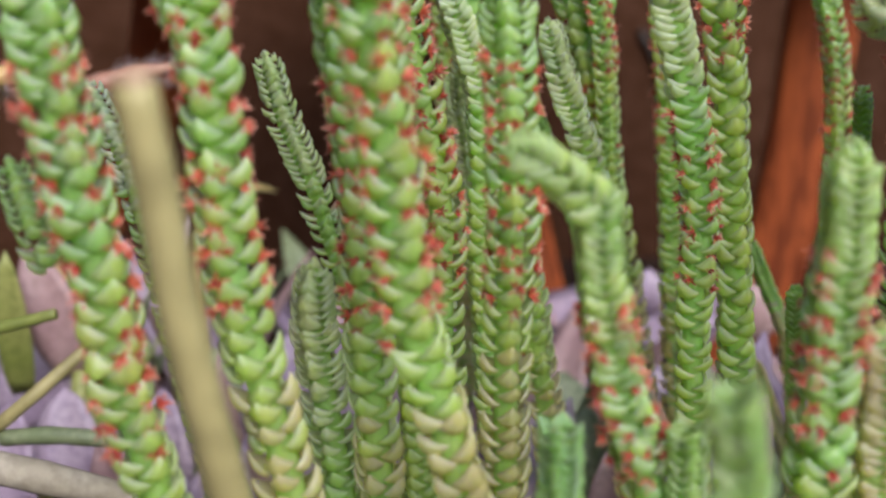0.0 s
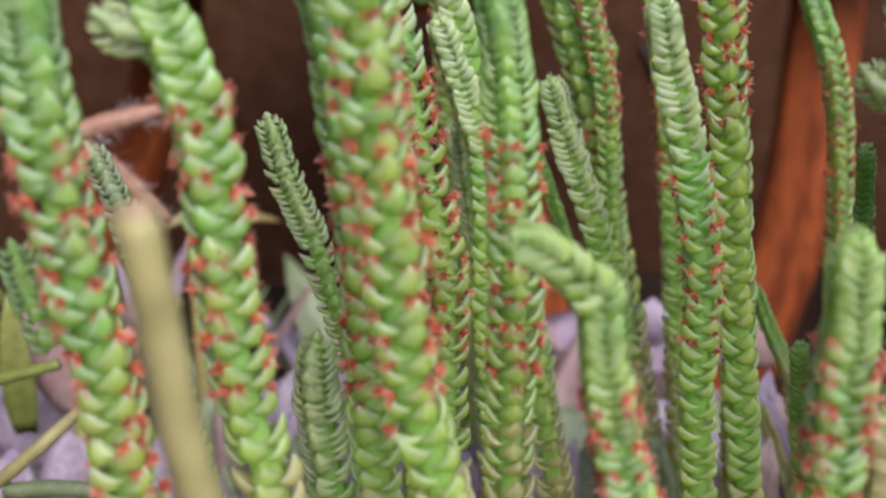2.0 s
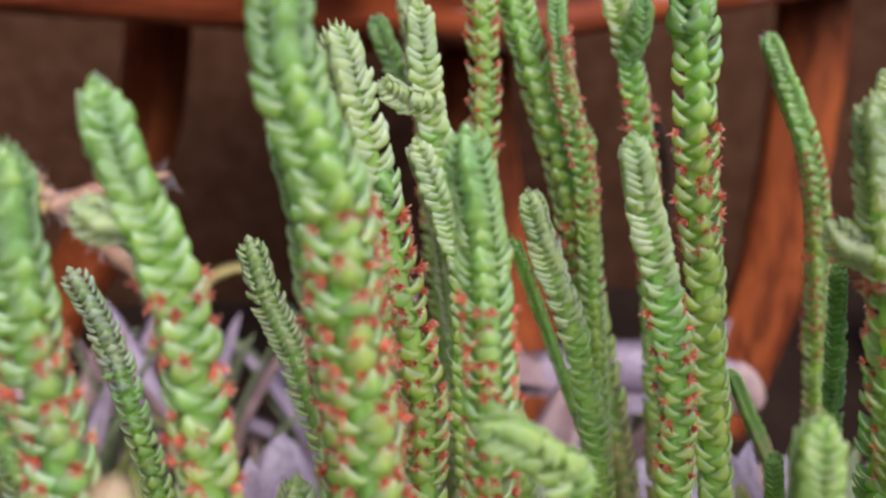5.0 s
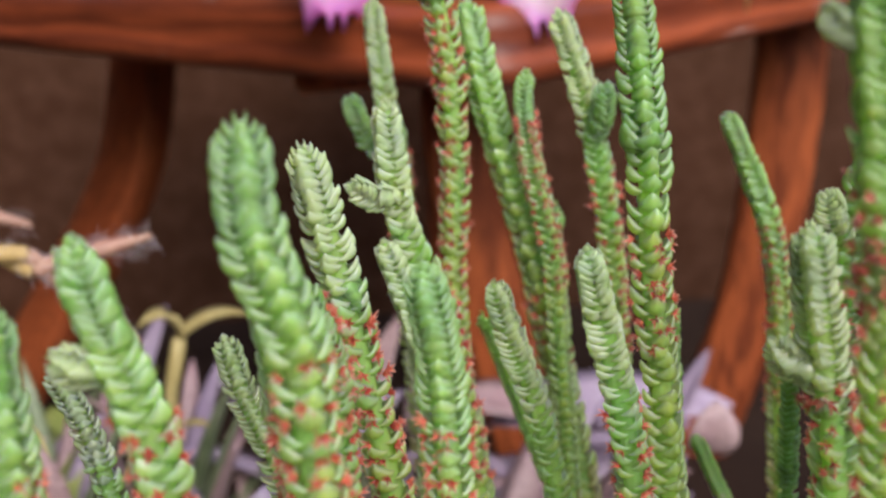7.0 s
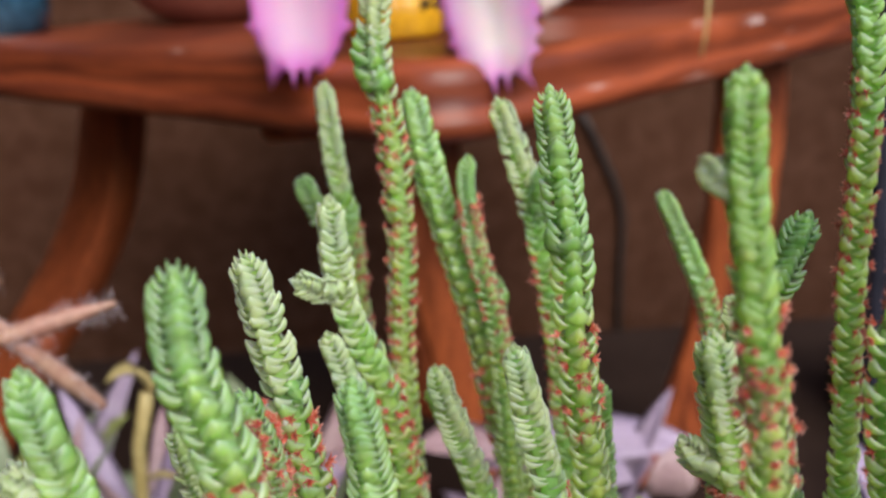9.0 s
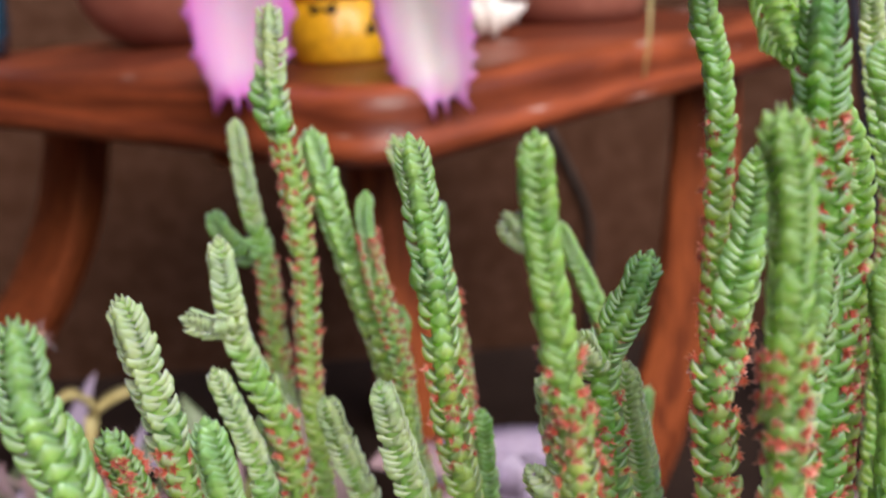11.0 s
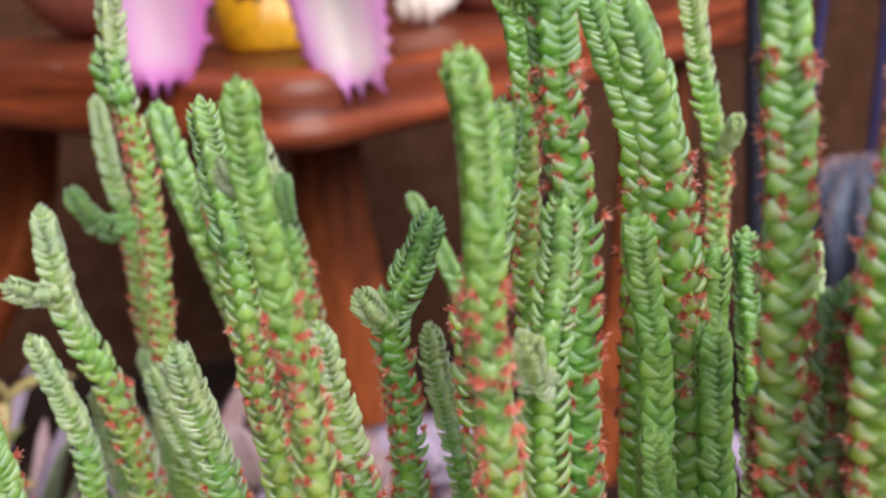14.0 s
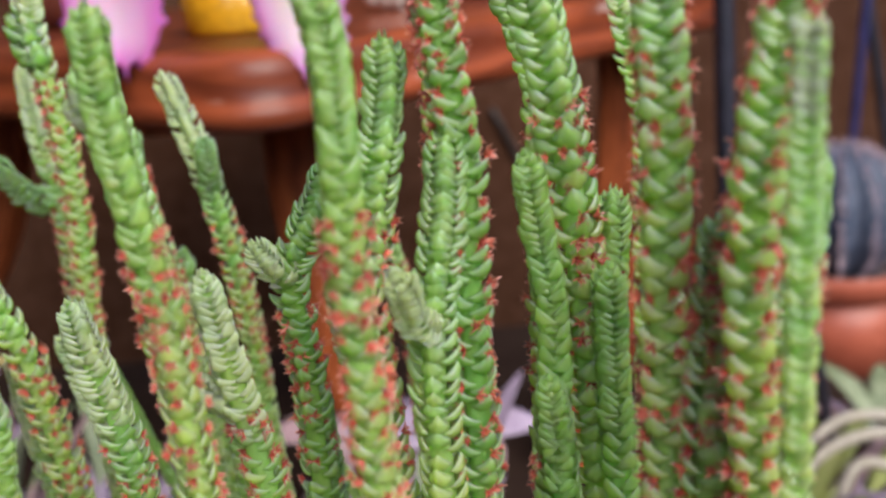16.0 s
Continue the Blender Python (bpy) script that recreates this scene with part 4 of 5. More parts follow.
def joined_leaves(name, places, tone_of, parent, origin, cup):
    n = len(LEAF_V[0, 0])
    homog = {key: np.hstack([v, np.ones((n, 1))]) for key, v in LEAF_V.items()}
    shift = np.array(origin)
    verts = np.concatenate([(homog[style_at(s, m, cup)] @ np.array(m).T)[:, :3] - shift for s, m, _, _ in places])
    faces = [tuple(x + k * n for x in f) for k in range(len(places)) for f in LEAF_F]
    me = bpy.data.meshes.new(name)
    me.from_pydata(verts.tolist(), [], faces)
    me.polygons.foreach_set("use_smooth", [True] * len(faces))
    me.attributes.new("rim", "FLOAT", "POINT").data.foreach_set("value", LEAF_RIM * len(places))
    tones = sorted({tone_of(s, m) for s, m, _, _ in places})
    for key in tones:
        me.materials.append(LEAF[key])
    idx = []
    for s, m, _, _ in places:
        idx += [tones.index(tone_of(s, m))] * len(LEAF_F)
    me.polygons.foreach_set("material_index", idx)
    ob = new(name, me)
    ob.parent = parent
    return tagged(ob, kind="stuff")


def set_leaves(places, tone_of, root, origin, cup):
    """Each leaf an object of its own while the allowance lasts, the rest joined."""
    if count_of["leaf"] + len(places) < SINGLE_LEAF_LIMIT:
        count_of["leaf"] += len(places)
        base = Matrix.Translation(-origin)
        for s, m, half, i in places:
            ob = new("leaf", TONES[tone_of(s, m), style_at(s, m, cup)])
            ob.parent = root
            ob.matrix_basis = base @ m
    else:
        joined_leaves("leaves", places, tone_of, root, origin, cup)


LABELS = {
    "mid": "green stem of overlapping scale leaves",
    "pale": "stem of scale leaves with pale tip",
    "deep": "dark green stem of scale leaves",
    "plain": "smooth bright green young stem",
    "lime": "yellow-green stem of scale leaves",
    "frost": "short stem with frosted white-green leaves",
}
SINGLE_LEAF_LIMIT, THICK = 3650, 1.0


def stem(pts, r, bloom_span, tone, old_z):
    """One upright stem, tip first: a core, crossed pairs of leaves, and withered flowers in the leaf axils."""
    count_of["stem"] += 1
    rnd = random.Random(100 + count_of["stem"])
    r *= THICK
    label = LABELS[tone] + (" and dry red flowers" if bloom_span else "")
    origin = Vector(pts[-1])
    places, length = leaf_places(pts, r, rnd)
    core = bmesh.new()
    tube(core, [Vector(p) - origin for p in pts], [0.58 * r * min(1.0, 0.25 + k * length / 60 / (1.6 * r)) for k in range(61)], 10, 60)
    root = part("stem", core, LEAF["deep" if tone == "deep" else "mid"], None, label)
    root.parent = plant
    root.location = origin - plant.location

    def tone_of(s, m):
        z = m.translation.z
        jit = 0.004 * math.sin(m.translation.x * 4000 + s * 900)
        if z + jit < old_z:
            return "old"
        if tone in ("pale", "frost", "lime"):
            if s + jit < {"pale": 0.026, "frost": 0.02, "lime": 0.018}[tone]:
                return tone
        if tone != "deep" and s + 2 * jit > 0.040:
            return "warm"
        return tone if tone in ("mid", "deep", "plain") else "mid"

    set_leaves(places, tone_of, root, origin, 2 if tone in ("pale", "deep") else 0 if tone == "plain" else 1)
    if bloom_span:
        base = Matrix.Translation(-origin)
        for s, m, half, i in places:
            if not bloom_span[0] / 1000 <= s <= bloom_span[1] / 1000:
                continue
            x, y, z = (Vector(c[:3]) for c in (m.col[0], m.col[1], m.col[2]))
            spread = rnd.uniform(0.24, 0.40)
            for shift in ((-spread, spread) if rnd.random() < 0.42 else (rnd.uniform(-0.2, 0.2),) if rnd.random() < 0.88 else ()):
                at = m.translation + y * (rnd.uniform(0.92, 1.08) - 0.30 * abs(shift)) + z * rnd.uniform(0.98, 1.18) + x * shift
                size = r * rnd.uniform(0.38, 0.53)
                put = Matrix.Identity(4)
                for row in range(3):
                    put[row][0], put[row][1], put[row][2], put[row][3] = x.normalized()[row] * size, y.normalized()[row] * size, z.normalized()[row] * size, at[row]
                ob = new("bloom", BLOOMS[rnd.randrange(6)])
                ob.parent = root
                ob.matrix_basis = base @ put @ Matrix.Rotation(rnd.uniform(0, 6.28), 4, "Y")
    return root


def shoot(root, base, tip, r, tone, sag=0.12):
    """A short side shoot: its leaves belong to the stem that carries it."""
    count_of["stem"] += 1
    rnd = random.Random(100 + count_of["stem"])
    b, t = Vector(base), Vector(tip)
    mid = b.lerp(t, 0.5) - Vector((0, 0, sag * (t - b).length))
    places, _ = leaf_places([tip, tuple(mid), base], r * THICK, rnd, 1.0, 0.012)
    set_leaves(places, lambda s, m: tone, root, plant.location + root.location, {"deep": 1, "plain": 0}.get(tone, 2))


stem_a_stem = stem([(-0.0085, 0.1203, 0.1169), (-0.0085, 0.1203, 0.1051), (-0.0046, 0.1203, 0.0916), (-0.0034, 0.1203, 0.0738), (-0.0026, 0.1203, 0.0661), (-0.0008, 0.1203, 0.0446), (0.0028, 0.1203, 0.0313), (0.0248, 0.1203, -0.0700)], 0.0033, (27, 75), 'mid', 0.034)
stem_b_stem = stem([(-0.0078, 0.1678, 0.1045), (-0.0034, 0.1678, 0.0819), (-0.0000, 0.1678, 0.0621), (0.0028, 0.1678, 0.0447), (0.0024, 0.1678, 0.0264), (0.0009, 0.1678, -0.0700)], 0.0032, (28, 75), 'pale', 0.000)
shoot(stem_b_stem, (-0.0031, 0.1678, 0.0828), (-0.0009, 0.1678, 0.0779), 0.0028, 'deep')
stem_c_stem = stem([(0.0039, 0.2028, 0.1050), (0.0047, 0.2028, 0.0902), (0.0072, 0.2028, 0.0782), (0.0122, 0.2028, 0.0656), (0.0157, 0.2028, 0.0449), (0.0313, 0.2028, -0.0700)], 0.0032, (40, 80), 'pale', 0.000)
shoot(stem_c_stem, (0.0062, 0.2028, 0.0878), (-0.0026, 0.1932, 0.0921), 0.0026, 'pale')
stem_d_stem = stem([(-0.0006, 0.2761, 0.1182), (0.0009, 0.2761, 0.0973), (0.0040, 0.2761, 0.0771), (0.0042, 0.2761, 0.0602), (0.0054, 0.2761, 0.0325), (0.0088, 0.2761, -0.0700)], 0.0030, (38, 75), 'pale', 0.000)
shoot(stem_d_stem, (-0.0002, 0.2761, 0.0820), (-0.0067, 0.2599, 0.0969), 0.0030, 'deep')
stem_e_stem = stem([(0.0148, 0.2414, 0.1490), (0.0139, 0.2414, 0.1281), (0.0165, 0.2414, 0.1076), (0.0172, 0.2414, 0.0834), (0.0159, 0.2414, 0.0598), (0.0167, 0.2414, 0.0337), (0.0193, 0.2414, -0.0700)], 0.0030, (32, 95), 'pale', 0.000)
shoot(stem_e_stem, (0.0139, 0.2414, 0.1214), (0.0117, 0.2414, 0.1341), 0.0040, 'deep')
stem_f_stem = stem([(0.0211, 0.2457, 0.1195), (0.0245, 0.2457, 0.1008), (0.0297, 0.2457, 0.0812), (0.0351, 0.2457, 0.0607), (0.0386, 0.2457, 0.0395), (0.0437, 0.2457, 0.0155), (0.0583, 0.2457, -0.0700)], 0.0035, (70, 90), 'mid', 0.000)
stem_g_stem = stem([(0.0410, 0.2434, 0.1164), (0.0461, 0.2434, 0.1001), (0.0498, 0.2434, 0.0835), (0.0528, 0.2434, 0.0635), (0.0546, 0.2434, 0.0395), (0.0610, 0.2434, -0.0700)], 0.0029, (35, 80), 'pale', 0.000)
shoot(stem_g_stem, (0.0485, 0.2434, 0.0891), (0.0501, 0.2348, 0.1016), 0.0028, 'deep')
stem_ff_stem = stem([(0.0333, 0.2389, 0.1044), (0.0326, 0.2389, 0.0978), (0.0346, 0.2389, 0.0829), (0.0387, 0.2389, 0.0630), (0.0401, 0.2389, 0.0424), (0.0465, 0.2389, -0.0700)], 0.0024, (10, 50), 'mid', 0.000)
shoot(stem_f_stem, (0.0357, 0.2457, 0.0578), (0.0396, 0.2457, 0.0728), 0.0035, 'deep')
stem_h_stem = stem([(0.0431, 0.1734, 0.1277), (0.0448, 0.1734, 0.1127), (0.0463, 0.1734, 0.0979), (0.0469, 0.1734, 0.0824), (0.0483, 0.1734, 0.0671), (0.0498, 0.1734, 0.0535), (0.0603, 0.1734, -0.0700)], 0.0030, (40, 62), 'mid', 0.000)
shoot(stem_h_stem, (0.0450, 0.1734, 0.1010), (0.0457, 0.1734, 0.1083), 0.0038, 'deep')
stem_i_stem = stem([(0.0802, 0.2485, 0.0916), (0.0868, 0.2485, 0.0763), (0.0922, 0.2485, 0.0609), (0.0946, 0.2485, 0.0422), (0.0958, 0.2485, 0.0197), (0.0972, 0.2485, -0.0056), (0.1001, 0.2485, -0.0700)], 0.0026, (28, 80), 'mid', 0.000)
stem_j_stem = stem([(0.0614, 0.1423, 0.0962), (0.0635, 0.1423, 0.0827), (0.0654, 0.1423, 0.0708), (0.0676, 0.1423, 0.0565), (0.0832, 0.1423, -0.0700)], 0.0029, (24, 60), 'pale', 0.000)
shoot(stem_j_stem, (0.0632, 0.1423, 0.0752), (0.0578, 0.1452, 0.0789), 0.0026, 'pale')
stem_k_stem = stem([(0.0569, 0.1169, 0.1368), (0.0572, 0.1169, 0.1257), (0.0586, 0.1169, 0.1136), (0.0606, 0.1169, 0.0978), (0.0614, 0.1169, 0.0856), (0.0700, 0.1169, -0.0700)], 0.0026, (28, 90), 'plain', 0.000)
shoot(stem_k_stem, (0.0566, 0.1169, 0.1238), (0.0532, 0.1196, 0.1268), 0.0022, 'pale')
stem_l_stem = stem([(0.0351, 0.1635, 0.0875), (0.0373, 0.1635, 0.0759), (0.0405, 0.1635, 0.0621), (0.0431, 0.1635, 0.0429), (0.0426, 0.1635, 0.0267), (0.0437, 0.1635, 0.0044), (0.0468, 0.1635, -0.0700)], 0.0029, (26, 56), 'pale', 0.000)
stem_m_stem = stem([(0.0227, 0.1975, 0.0711), (0.0264, 0.1975, 0.0573), (0.0306, 0.1975, 0.0445), (0.0341, 0.1975, 0.0267), (0.0366, 0.1975, 0.0068), (0.0444, 0.1975, -0.0700)], 0.0027, None, 'pale', 0.000)
stem_n_stem = stem([(0.0030, 0.1865, 0.0833), (0.0068, 0.1865, 0.0717), (0.0101, 0.1865, 0.0578), (0.0095, 0.1865, 0.0342), (0.0105, 0.1865, 0.0100), (0.0134, 0.1865, -0.0700)], 0.0027, None, 'pale', 0.000)
stem_o_stem = stem([(0.0101, 0.1369, 0.0945), (0.0118, 0.1369, 0.0788), (0.0122, 0.1369, 0.0597), (0.0116, 0.1369, 0.0390), (0.0112, 0.1369, 0.0330), (0.0110, 0.1369, 0.0211), (0.0101, 0.1369, -0.0700)], 0.0029, (21, 55), 'mid', 0.032)
stem_p_stem = stem([(-0.0255, 0.1816, 0.0686), (-0.0231, 0.1816, 0.0576), (-0.0195, 0.1816, 0.0477), (-0.0168, 0.1816, 0.0365), (-0.0137, 0.1816, 0.0217), (0.0017, 0.1816, -0.0700)], 0.0024, None, 'pale', 0.000)
stem_q_stem = stem([(-0.0547, 0.1782, 0.0655), (-0.0513, 0.1782, 0.0573), (-0.0491, 0.1782, 0.0485), (-0.0470, 0.1782, 0.0375), (-0.0304, 0.1782, -0.0700)], 0.0023, None, 'frost', 0.000)
stem_r_stem = stem([(-0.0294, 0.1240, 0.1035), (-0.0283, 0.1240, 0.0968), (-0.0250, 0.1240, 0.0857), (-0.0227, 0.1240, 0.0727), (-0.0221, 0.1240, 0.0517), (-0.0204, 0.1240, 0.0394), (-0.0174, 0.1240, 0.0230), (-0.0039, 0.1240, -0.0700)], 0.0033, (22, 60), 'mid', 0.030)
shoot(stem_r_stem, (-0.0281, 0.1240, 0.0883), (-0.0327, 0.1213, 0.0911), 0.0026, 'pale')
stem_z_stem = stem([(-0.0379, 0.1180, 0.0983), (-0.0388, 0.1180, 0.0875), (-0.0380, 0.1180, 0.0727), (-0.0366, 0.1180, 0.0595), (-0.0357, 0.1180, 0.0521), (-0.0348, 0.1180, 0.0381), (-0.0323, 0.1180, 0.0246), (-0.0182, 0.1180, -0.0700)], 0.0033, (20, 70), 'mid', 0.000)
shoot(stem_z_stem, (-0.0452, 0.1300, 0.0499), (-0.0489, 0.1300, 0.0630), 0.0024, 'mid')
stem_aa_stem = stem([(-0.0149, 0.1441, 0.0442), (-0.0154, 0.1441, 0.0360), (-0.0146, 0.1441, 0.0238), (-0.0130, 0.1441, 0.0090), (-0.0061, 0.1441, -0.0700)], 0.0031, None, 'pale', 0.000)
stem_bb_stem = stem([(0.0202, 0.1145, 0.0627), (0.0201, 0.1145, 0.0577), (0.0203, 0.1145, 0.0532), (0.0211, 0.1145, 0.0472), (0.0227, 0.1145, 0.0389), (0.0251, 0.1145, 0.0310), (0.0269, 0.1145, 0.0239), (0.0469, 0.1145, -0.0700)], 0.0028, (14, 60), 'lime', 0.000)
shoot(stem_bb_stem, (0.0194, 0.1145, 0.0602), (0.0103, 0.1125, 0.0673), 0.0028, 'lime', -0.08)
stem_cc_stem = stem([(-0.0117, 0.1390, 0.0964), (-0.0097, 0.1390, 0.0846), (-0.0085, 0.1390, 0.0722), (-0.0076, 0.1390, 0.0590), (-0.0074, 0.1390, 0.0474), (-0.0075, 0.1390, 0.0344), (-0.0070, 0.1390, 0.0189), (-0.0030, 0.1390, -0.0700)], 0.0032, (24, 60), 'mid', 0.020)
stem_dd_stem = stem([(-0.0074, 0.1473, 0.0895), (-0.0039, 0.1473, 0.0771), (-0.0032, 0.1473, 0.0628), (0.0016, 0.1473, -0.0700)], 0.0026, (4, 50), 'mid', 0.000)
stem_ee_stem = stem([(0.0644, 0.1803, 0.0256), (0.0653, 0.1803, 0.0130), (0.0669, 0.1803, -0.0144), (0.0695, 0.1803, -0.0700)], 0.0019, None, 'plain', 0.000)
shoot_a_stem = stem([(0.0721, 0.2364, 0.0168), (0.0763, 0.2364, 0.0069), (0.0816, 0.2364, -0.0052), (0.0836, 0.2364, -0.0153), (0.0922, 0.2364, -0.0700)], 0.0019, None, 'plain', 0.000)
shoot_b_stem = stem([(0.0762, 0.2388, -0.0148), (0.0802, 0.2388, -0.0251), (0.0852, 0.2388, -0.0390), (0.0941, 0.2388, -0.0700)], 0.0019, None, 'plain', 0.000)
stem_w_stem = stem([(0.0471, 0.1143, 0.0658), (0.0470, 0.1143, 0.0545), (0.0463, 0.1143, 0.0425), (0.0459, 0.1143, 0.0313), (0.0462, 0.1143, 0.0224), (0.0489, 0.1143, -0.0700)], 0.0031, (12, 36), 'lime', 0.020)
stem_ww_stem = stem([(0.0521, 0.1150, 0.0448), (0.0527, 0.1150, 0.0350), (0.0531, 0.1150, 0.0233), (0.0556, 0.1150, -0.0700)], 0.0026, None, 'mid', 0.060)
stem_x_stem = stem([(0.0151, 0.1050, 0.0344), (0.0151, 0.1050, 0.0290), (0.0153, 0.1050, -0.0700)], 0.0023, None, 'mid', 0.000)
stem_xx_stem = stem([(0.0300, 0.1120, 0.0323), (0.0305, 0.1120, 0.0251), (0.0354, 0.1120, -0.0700)], 0.0022, None, 'lime', 0.000)
stem_xy_stem = stem([(0.0251, 0.0750, 0.0504), (0.0256, 0.0750, 0.0461), (0.0351, 0.0750, -0.0700)], 0.0024, None, 'lime', 0.000)
stem_y_stem = stem([(0.0744, 0.1831, 0.0598), (0.0749, 0.1831, 0.0481), (0.0753, 0.1831, 0.0356), (0.0754, 0.1831, 0.0282), (0.0761, 0.1831, -0.0700)], 0.0016, None, 'mid', 0.000)
stem_mm_stem = stem([(0.0069, 0.2104, 0.0619), (0.0080, 0.2104, 0.0480), (0.0104, 0.2104, 0.0318), (0.0130, 0.2104, 0.0148), (0.0232, 0.2104, -0.0700)], 0.0022, None, 'pale', 0.000)
stem_mn_stem = stem([(0.0215, 0.2277, 0.0519), (0.0259, 0.2277, 0.0411), (0.0620, 0.2277, -0.0700)], 0.0015, None, 'plain', 0.000)
stem_t_stem = stem([(0.0815, 0.1603, 0.1082), (0.0774, 0.1603, 0.0989), (0.0728, 0.1603, 0.0899), (0.0736, 0.1603, 0.0781), (0.0740, 0.1603, 0.0602), (0.0764, 0.1603, -0.0700)], 0.0029, (26, 60), 'deep', 0.000)
shoot(stem_t_stem, (0.0728, 0.1603, 0.0899), (0.0679, 0.1542, 0.0971), 0.0025, 'pale')
stem_tt_stem = stem([(0.0796, 0.1706, 0.0844), (0.0810, 0.1706, 0.0730), (0.0839, 0.1706, 0.0562), (0.1014, 0.1706, -0.0700)], 0.0024, None, 'pale', 0.000)
stem_tw_stem = stem([(0.1135, 0.2926, 0.0264), (0.1117, 0.2926, 0.0085), (0.1130, 0.2926, -0.0094), (0.1165, 0.2926, -0.0700)], 0.0020, None, 'mid', 0.000)
stem_hh_stem = stem([(0.0546, 0.1933, 0.0675), (0.0551, 0.1933, 0.0523), (0.0556, 0.1933, 0.0421), (0.0605, 0.1933, -0.0700)], 0.0022, None, 'mid', 0.000)
stem_lm_stem = stem([(0.0049, 0.2633, 0.0512), (0.0070, 0.2633, 0.0382), (0.0084, 0.2633, 0.0209), (0.0143, 0.2633, -0.0700)], 0.0024, None, 'pale', 0.000)
stem_v_stem = stem([(0.0831, 0.1072, 0.1395), (0.0847, 0.1072, 0.1287), (0.0846, 0.1072, 0.1161), (0.0844, 0.1072, 0.1029), (0.0853, 0.1072, 0.0871), (0.0923, 0.1072, -0.0700)], 0.0027, (27, 85), 'plain', 0.000)
stem_vb_stem = stem([(0.0912, 0.1370, 0.1291), (0.0909, 0.1370, 0.1228), (0.0897, 0.1370, 0.1155), (0.0880, 0.1370, 0.1071), (0.0869, 0.1370, 0.0967), (0.0858, 0.1370, 0.0822), (0.0980, 0.1370, -0.0700)], 0.0029, (24, 70), 'mid', 0.000)
stem_vv_stem = stem([(0.0973, 0.1857, 0.1569), (0.0979, 0.1857, 0.1446), (0.1008, 0.1857, 0.1319), (0.1009, 0.1857, 0.1079), (0.1001, 0.1857, 0.0848), (0.1008, 0.1857, 0.0538), (0.1028, 0.1857, -0.0700)], 0.0027, (30, 95), 'mid', 0.000)
shoot(stem_vv_stem, (0.0976, 0.1857, 0.1522), (0.0943, 0.1338, 0.1422), 0.0032, 'plain', -0.2)
stem_u_stem = stem([(0.0980, 0.1330, 0.1521), (0.0983, 0.1330, 0.1307), (0.1004, 0.1330, 0.1157), (0.1006, 0.1330, 0.0946), (0.1005, 0.1330, 0.0719), (0.0999, 0.1330, -0.0700)], 0.0030, (18, 90), 'deep', 0.000)
stem_ua_stem = stem([(0.0986, 0.1313, 0.1161), (0.0974, 0.1313, 0.1044), (0.0952, 0.1313, 0.0914), (0.0944, 0.1313, 0.0777), (0.0946, 0.1313, 0.0631), (0.0960, 0.1313, -0.0700)], 0.0029, (60, 75), 'mid', 0.000)
shoot(stem_ua_stem, (0.0948, 0.1313, 0.0881), (0.0900, 0.1155, 0.1013), 0.0022, 'pale')
stem_ub_stem = stem([(0.1100, 0.1363, 0.1112), (0.1112, 0.1363, 0.1003), (0.1127, 0.1363, 0.0880), (0.1126, 0.1363, 0.0754), (0.1114, 0.1363, 0.0595), (0.1041, 0.1363, -0.0700)], 0.0028, (48, 80), 'plain', 0.000)
stem_uc_stem = stem([(0.1091, 0.1393, 0.1429), (0.1124, 0.1393, 0.1330), (0.1154, 0.1393, 0.1174), (0.1172, 0.1393, 0.1001), (0.1183, 0.1393, 0.0769), (0.1238, 0.1393, -0.0700)], 0.0034, (24, 75), 'mid', 0.000)
stem_ud_stem = stem([(0.1085, 0.1600, 0.1428), (0.1110, 0.1600, 0.1334), (0.1156, 0.1600, 0.1198), (0.1160, 0.1600, 0.1039), (0.1154, 0.1600, 0.0808), (0.1147, 0.1600, 0.0562), (0.1120, 0.1600, -0.0700)], 0.0028, (34, 80), 'mid', 0.000)
stem_y2_stem = stem([(0.1398, 0.2100, 0.1484), (0.1409, 0.2100, 0.1334), (0.1435, 0.2100, 0.1163), (0.1462, 0.2100, 0.1011), (0.1458, 0.2100, 0.0803), (0.1436, 0.2100, -0.0700)], 0.0026, (45, 80), 'pale', 0.000)
shoot(stem_y2_stem, (0.1461, 0.2100, 0.1049), (0.1471, 0.1995, 0.1136), 0.0020, 'pale')
stem_yc_stem = stem([(0.1240, 0.1433, 0.1034), (0.1232, 0.1433, 0.0925), (0.1225, 0.1433, 0.0787), (0.1159, 0.1433, -0.0700)], 0.0028, None, 'plain', 0.000)
stem_yd_stem = stem([(0.1364, 0.1647, 0.0993), (0.1373, 0.1647, 0.0858), (0.1382, 0.1647, 0.0701), (0.1391, 0.1647, 0.0524), (0.1445, 0.1647, -0.0700)], 0.0024, None, 'mid', 0.000)
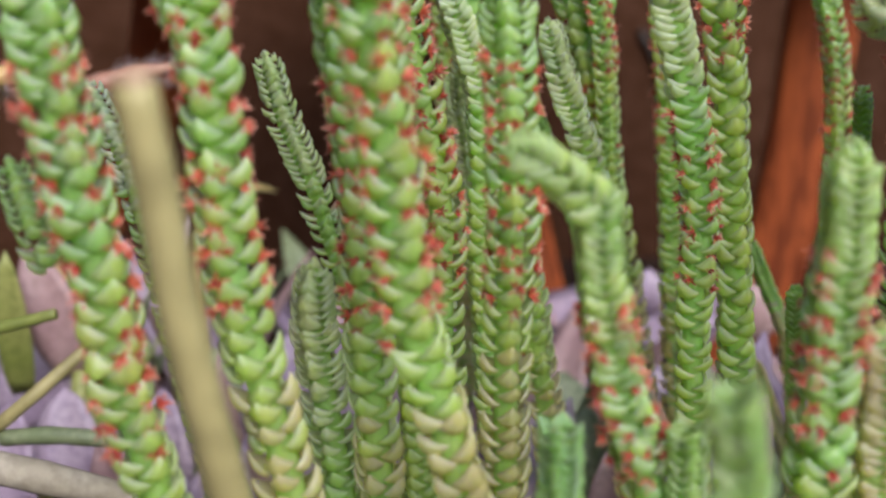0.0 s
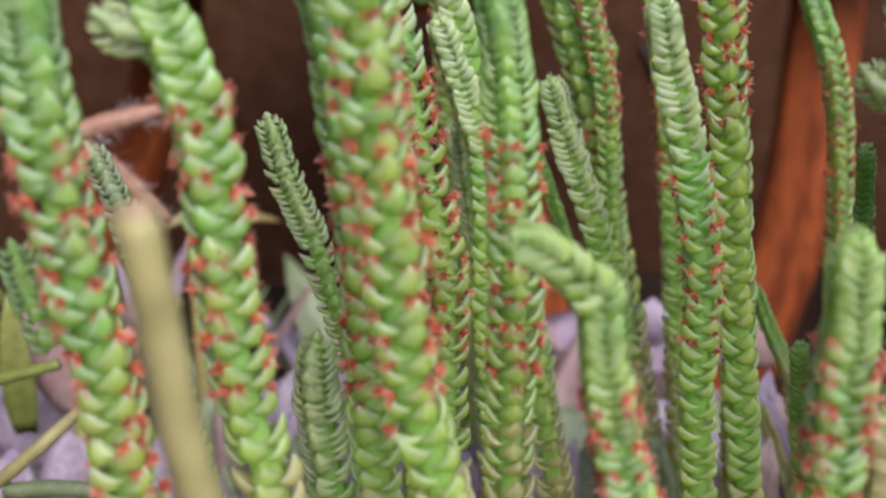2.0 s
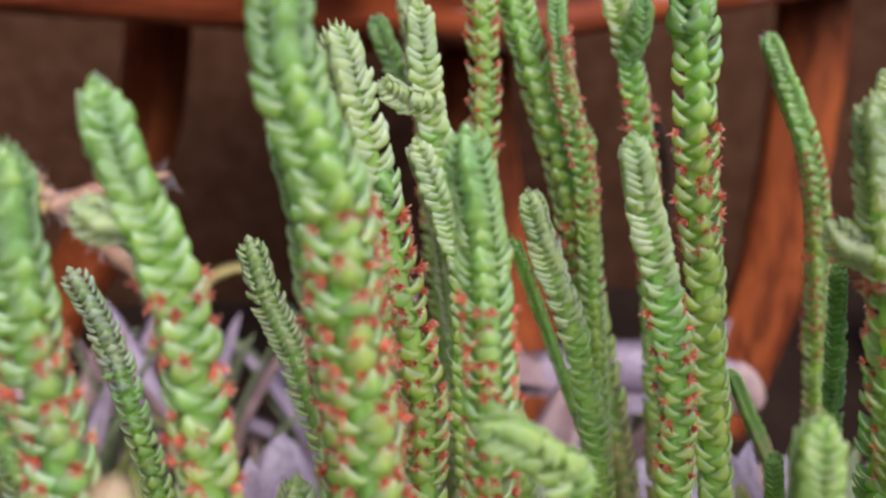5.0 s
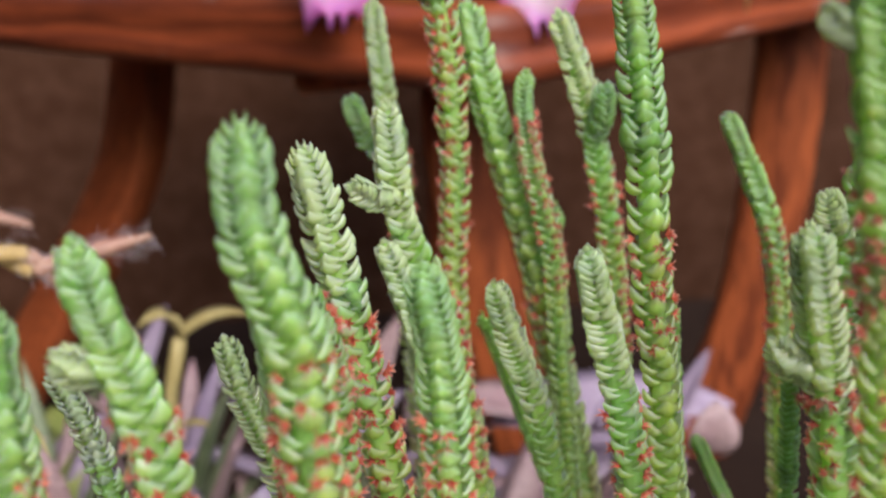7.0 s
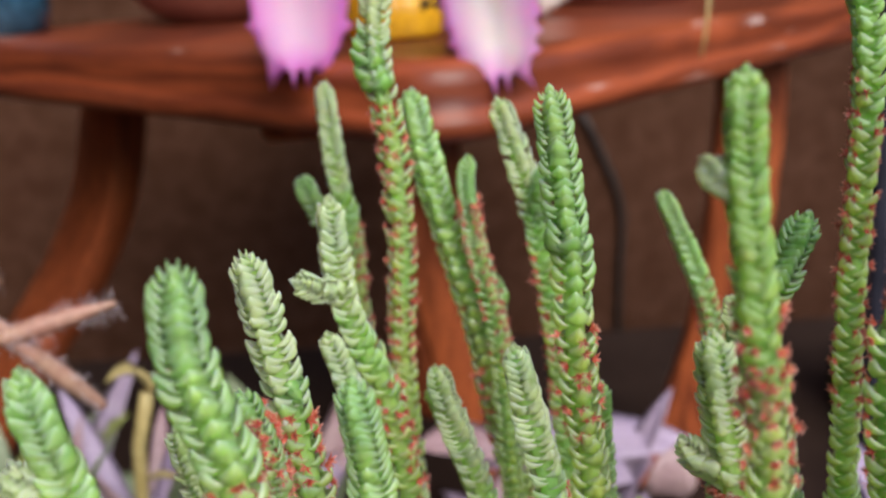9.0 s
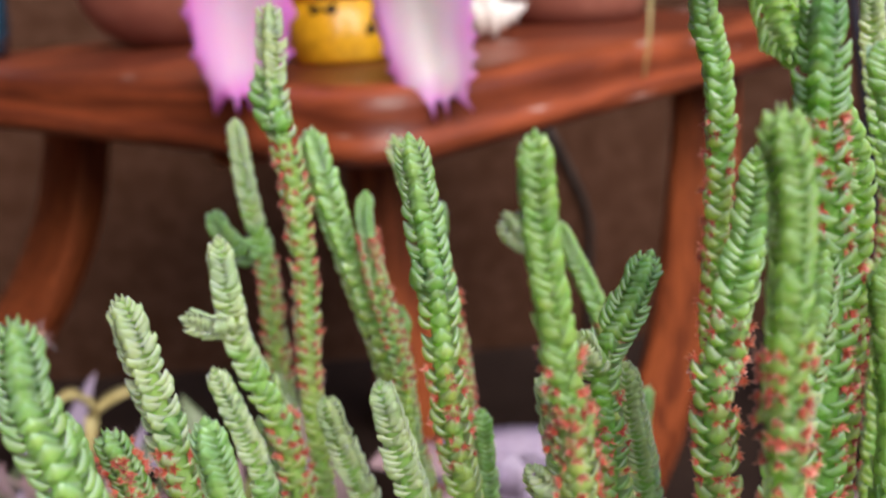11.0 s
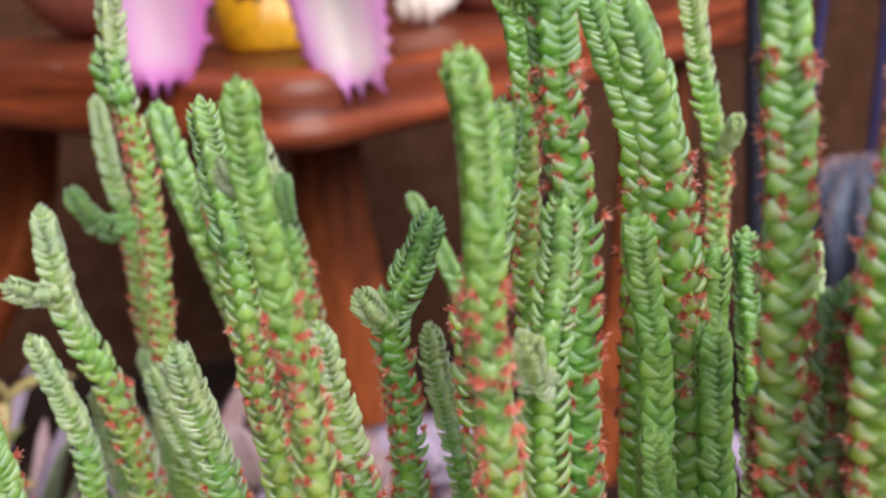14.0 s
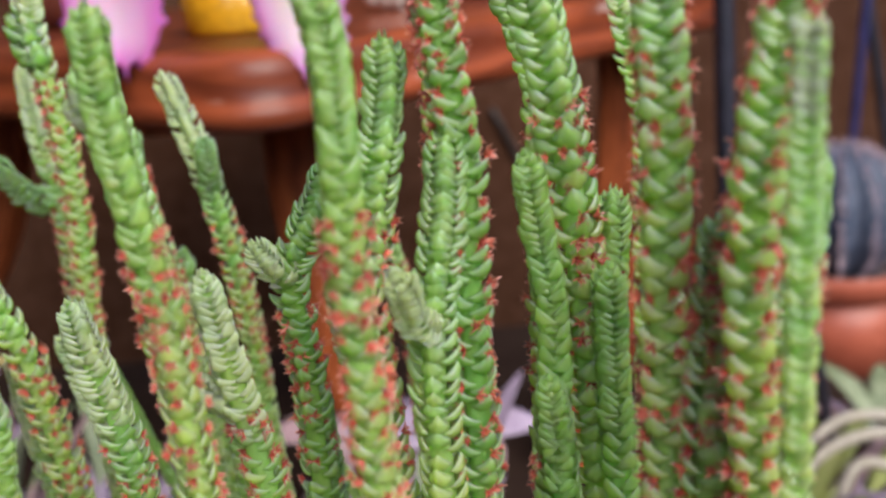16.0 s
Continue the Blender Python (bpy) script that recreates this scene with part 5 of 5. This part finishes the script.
stem_ye_stem = stem([(0.1597, 0.1917, 0.0894), (0.1605, 0.1917, 0.0760), (0.1610, 0.1917, 0.0529), (0.1632, 0.1917, -0.0700)], 0.0022, None, 'pale', 0.000)
stem_yf_stem = stem([(0.1208, 0.1335, 0.0943), (0.1208, 0.1335, 0.0829), (0.1213, 0.1335, 0.0702), (0.1218, 0.1335, 0.0588), (0.1269, 0.1335, -0.0700)], 0.0030, None, 'plain', 0.000)
stem_yg_stem = stem([(0.1111, 0.1321, 0.0784), (0.1120, 0.1321, 0.0682), (0.1125, 0.1321, 0.0597), (0.1185, 0.1321, -0.0700)], 0.0027, None, 'plain', 0.000)
stem_za_stem = stem([(0.1217, 0.1120, 0.1497), (0.1227, 0.1120, 0.1352), (0.1235, 0.1120, 0.1175), (0.1231, 0.1120, 0.0986), (0.1231, 0.1120, 0.0782), (0.1235, 0.1120, -0.0700)], 0.0032, (14, 100), 'mid', 0.000)
stem_zb_stem = stem([(0.1358, 0.1000, 0.1454), (0.1344, 0.1000, 0.1355), (0.1314, 0.1000, 0.1176), (0.1295, 0.1000, 0.1009), (0.1302, 0.1000, 0.0818), (0.1350, 0.1000, -0.0700)], 0.0031, (10, 90), 'mid', 0.000)
stem_zc_stem = stem([(0.1372, 0.1017, 0.1160), (0.1365, 0.1017, 0.1069), (0.1345, 0.1017, 0.0935), (0.1334, 0.1017, 0.0746), (0.1267, 0.1017, -0.0700)], 0.0029, (12, 60), 'deep', 0.000)
stem_zd_stem = stem([(0.1299, 0.0852, 0.1297), (0.1297, 0.0852, 0.1227), (0.1296, 0.0852, 0.1157), (0.1271, 0.0852, -0.0700)], 0.0017, None, 'frost', 0.000)
stem_ze_stem = stem([(0.1297, 0.1080, 0.1076), (0.1289, 0.1080, 0.0946), (0.1280, 0.1080, 0.0828), (0.1275, 0.1080, 0.0703), (0.1233, 0.1080, -0.0700)], 0.0034, (3, 60), 'mid', 0.000)
stem_zf_stem = stem([(0.1239, 0.1180, 0.0916), (0.1243, 0.1180, 0.0803), (0.1246, 0.1180, 0.0651), (0.1269, 0.1180, -0.0700)], 0.0030, (4, 50), 'mid', 0.000)
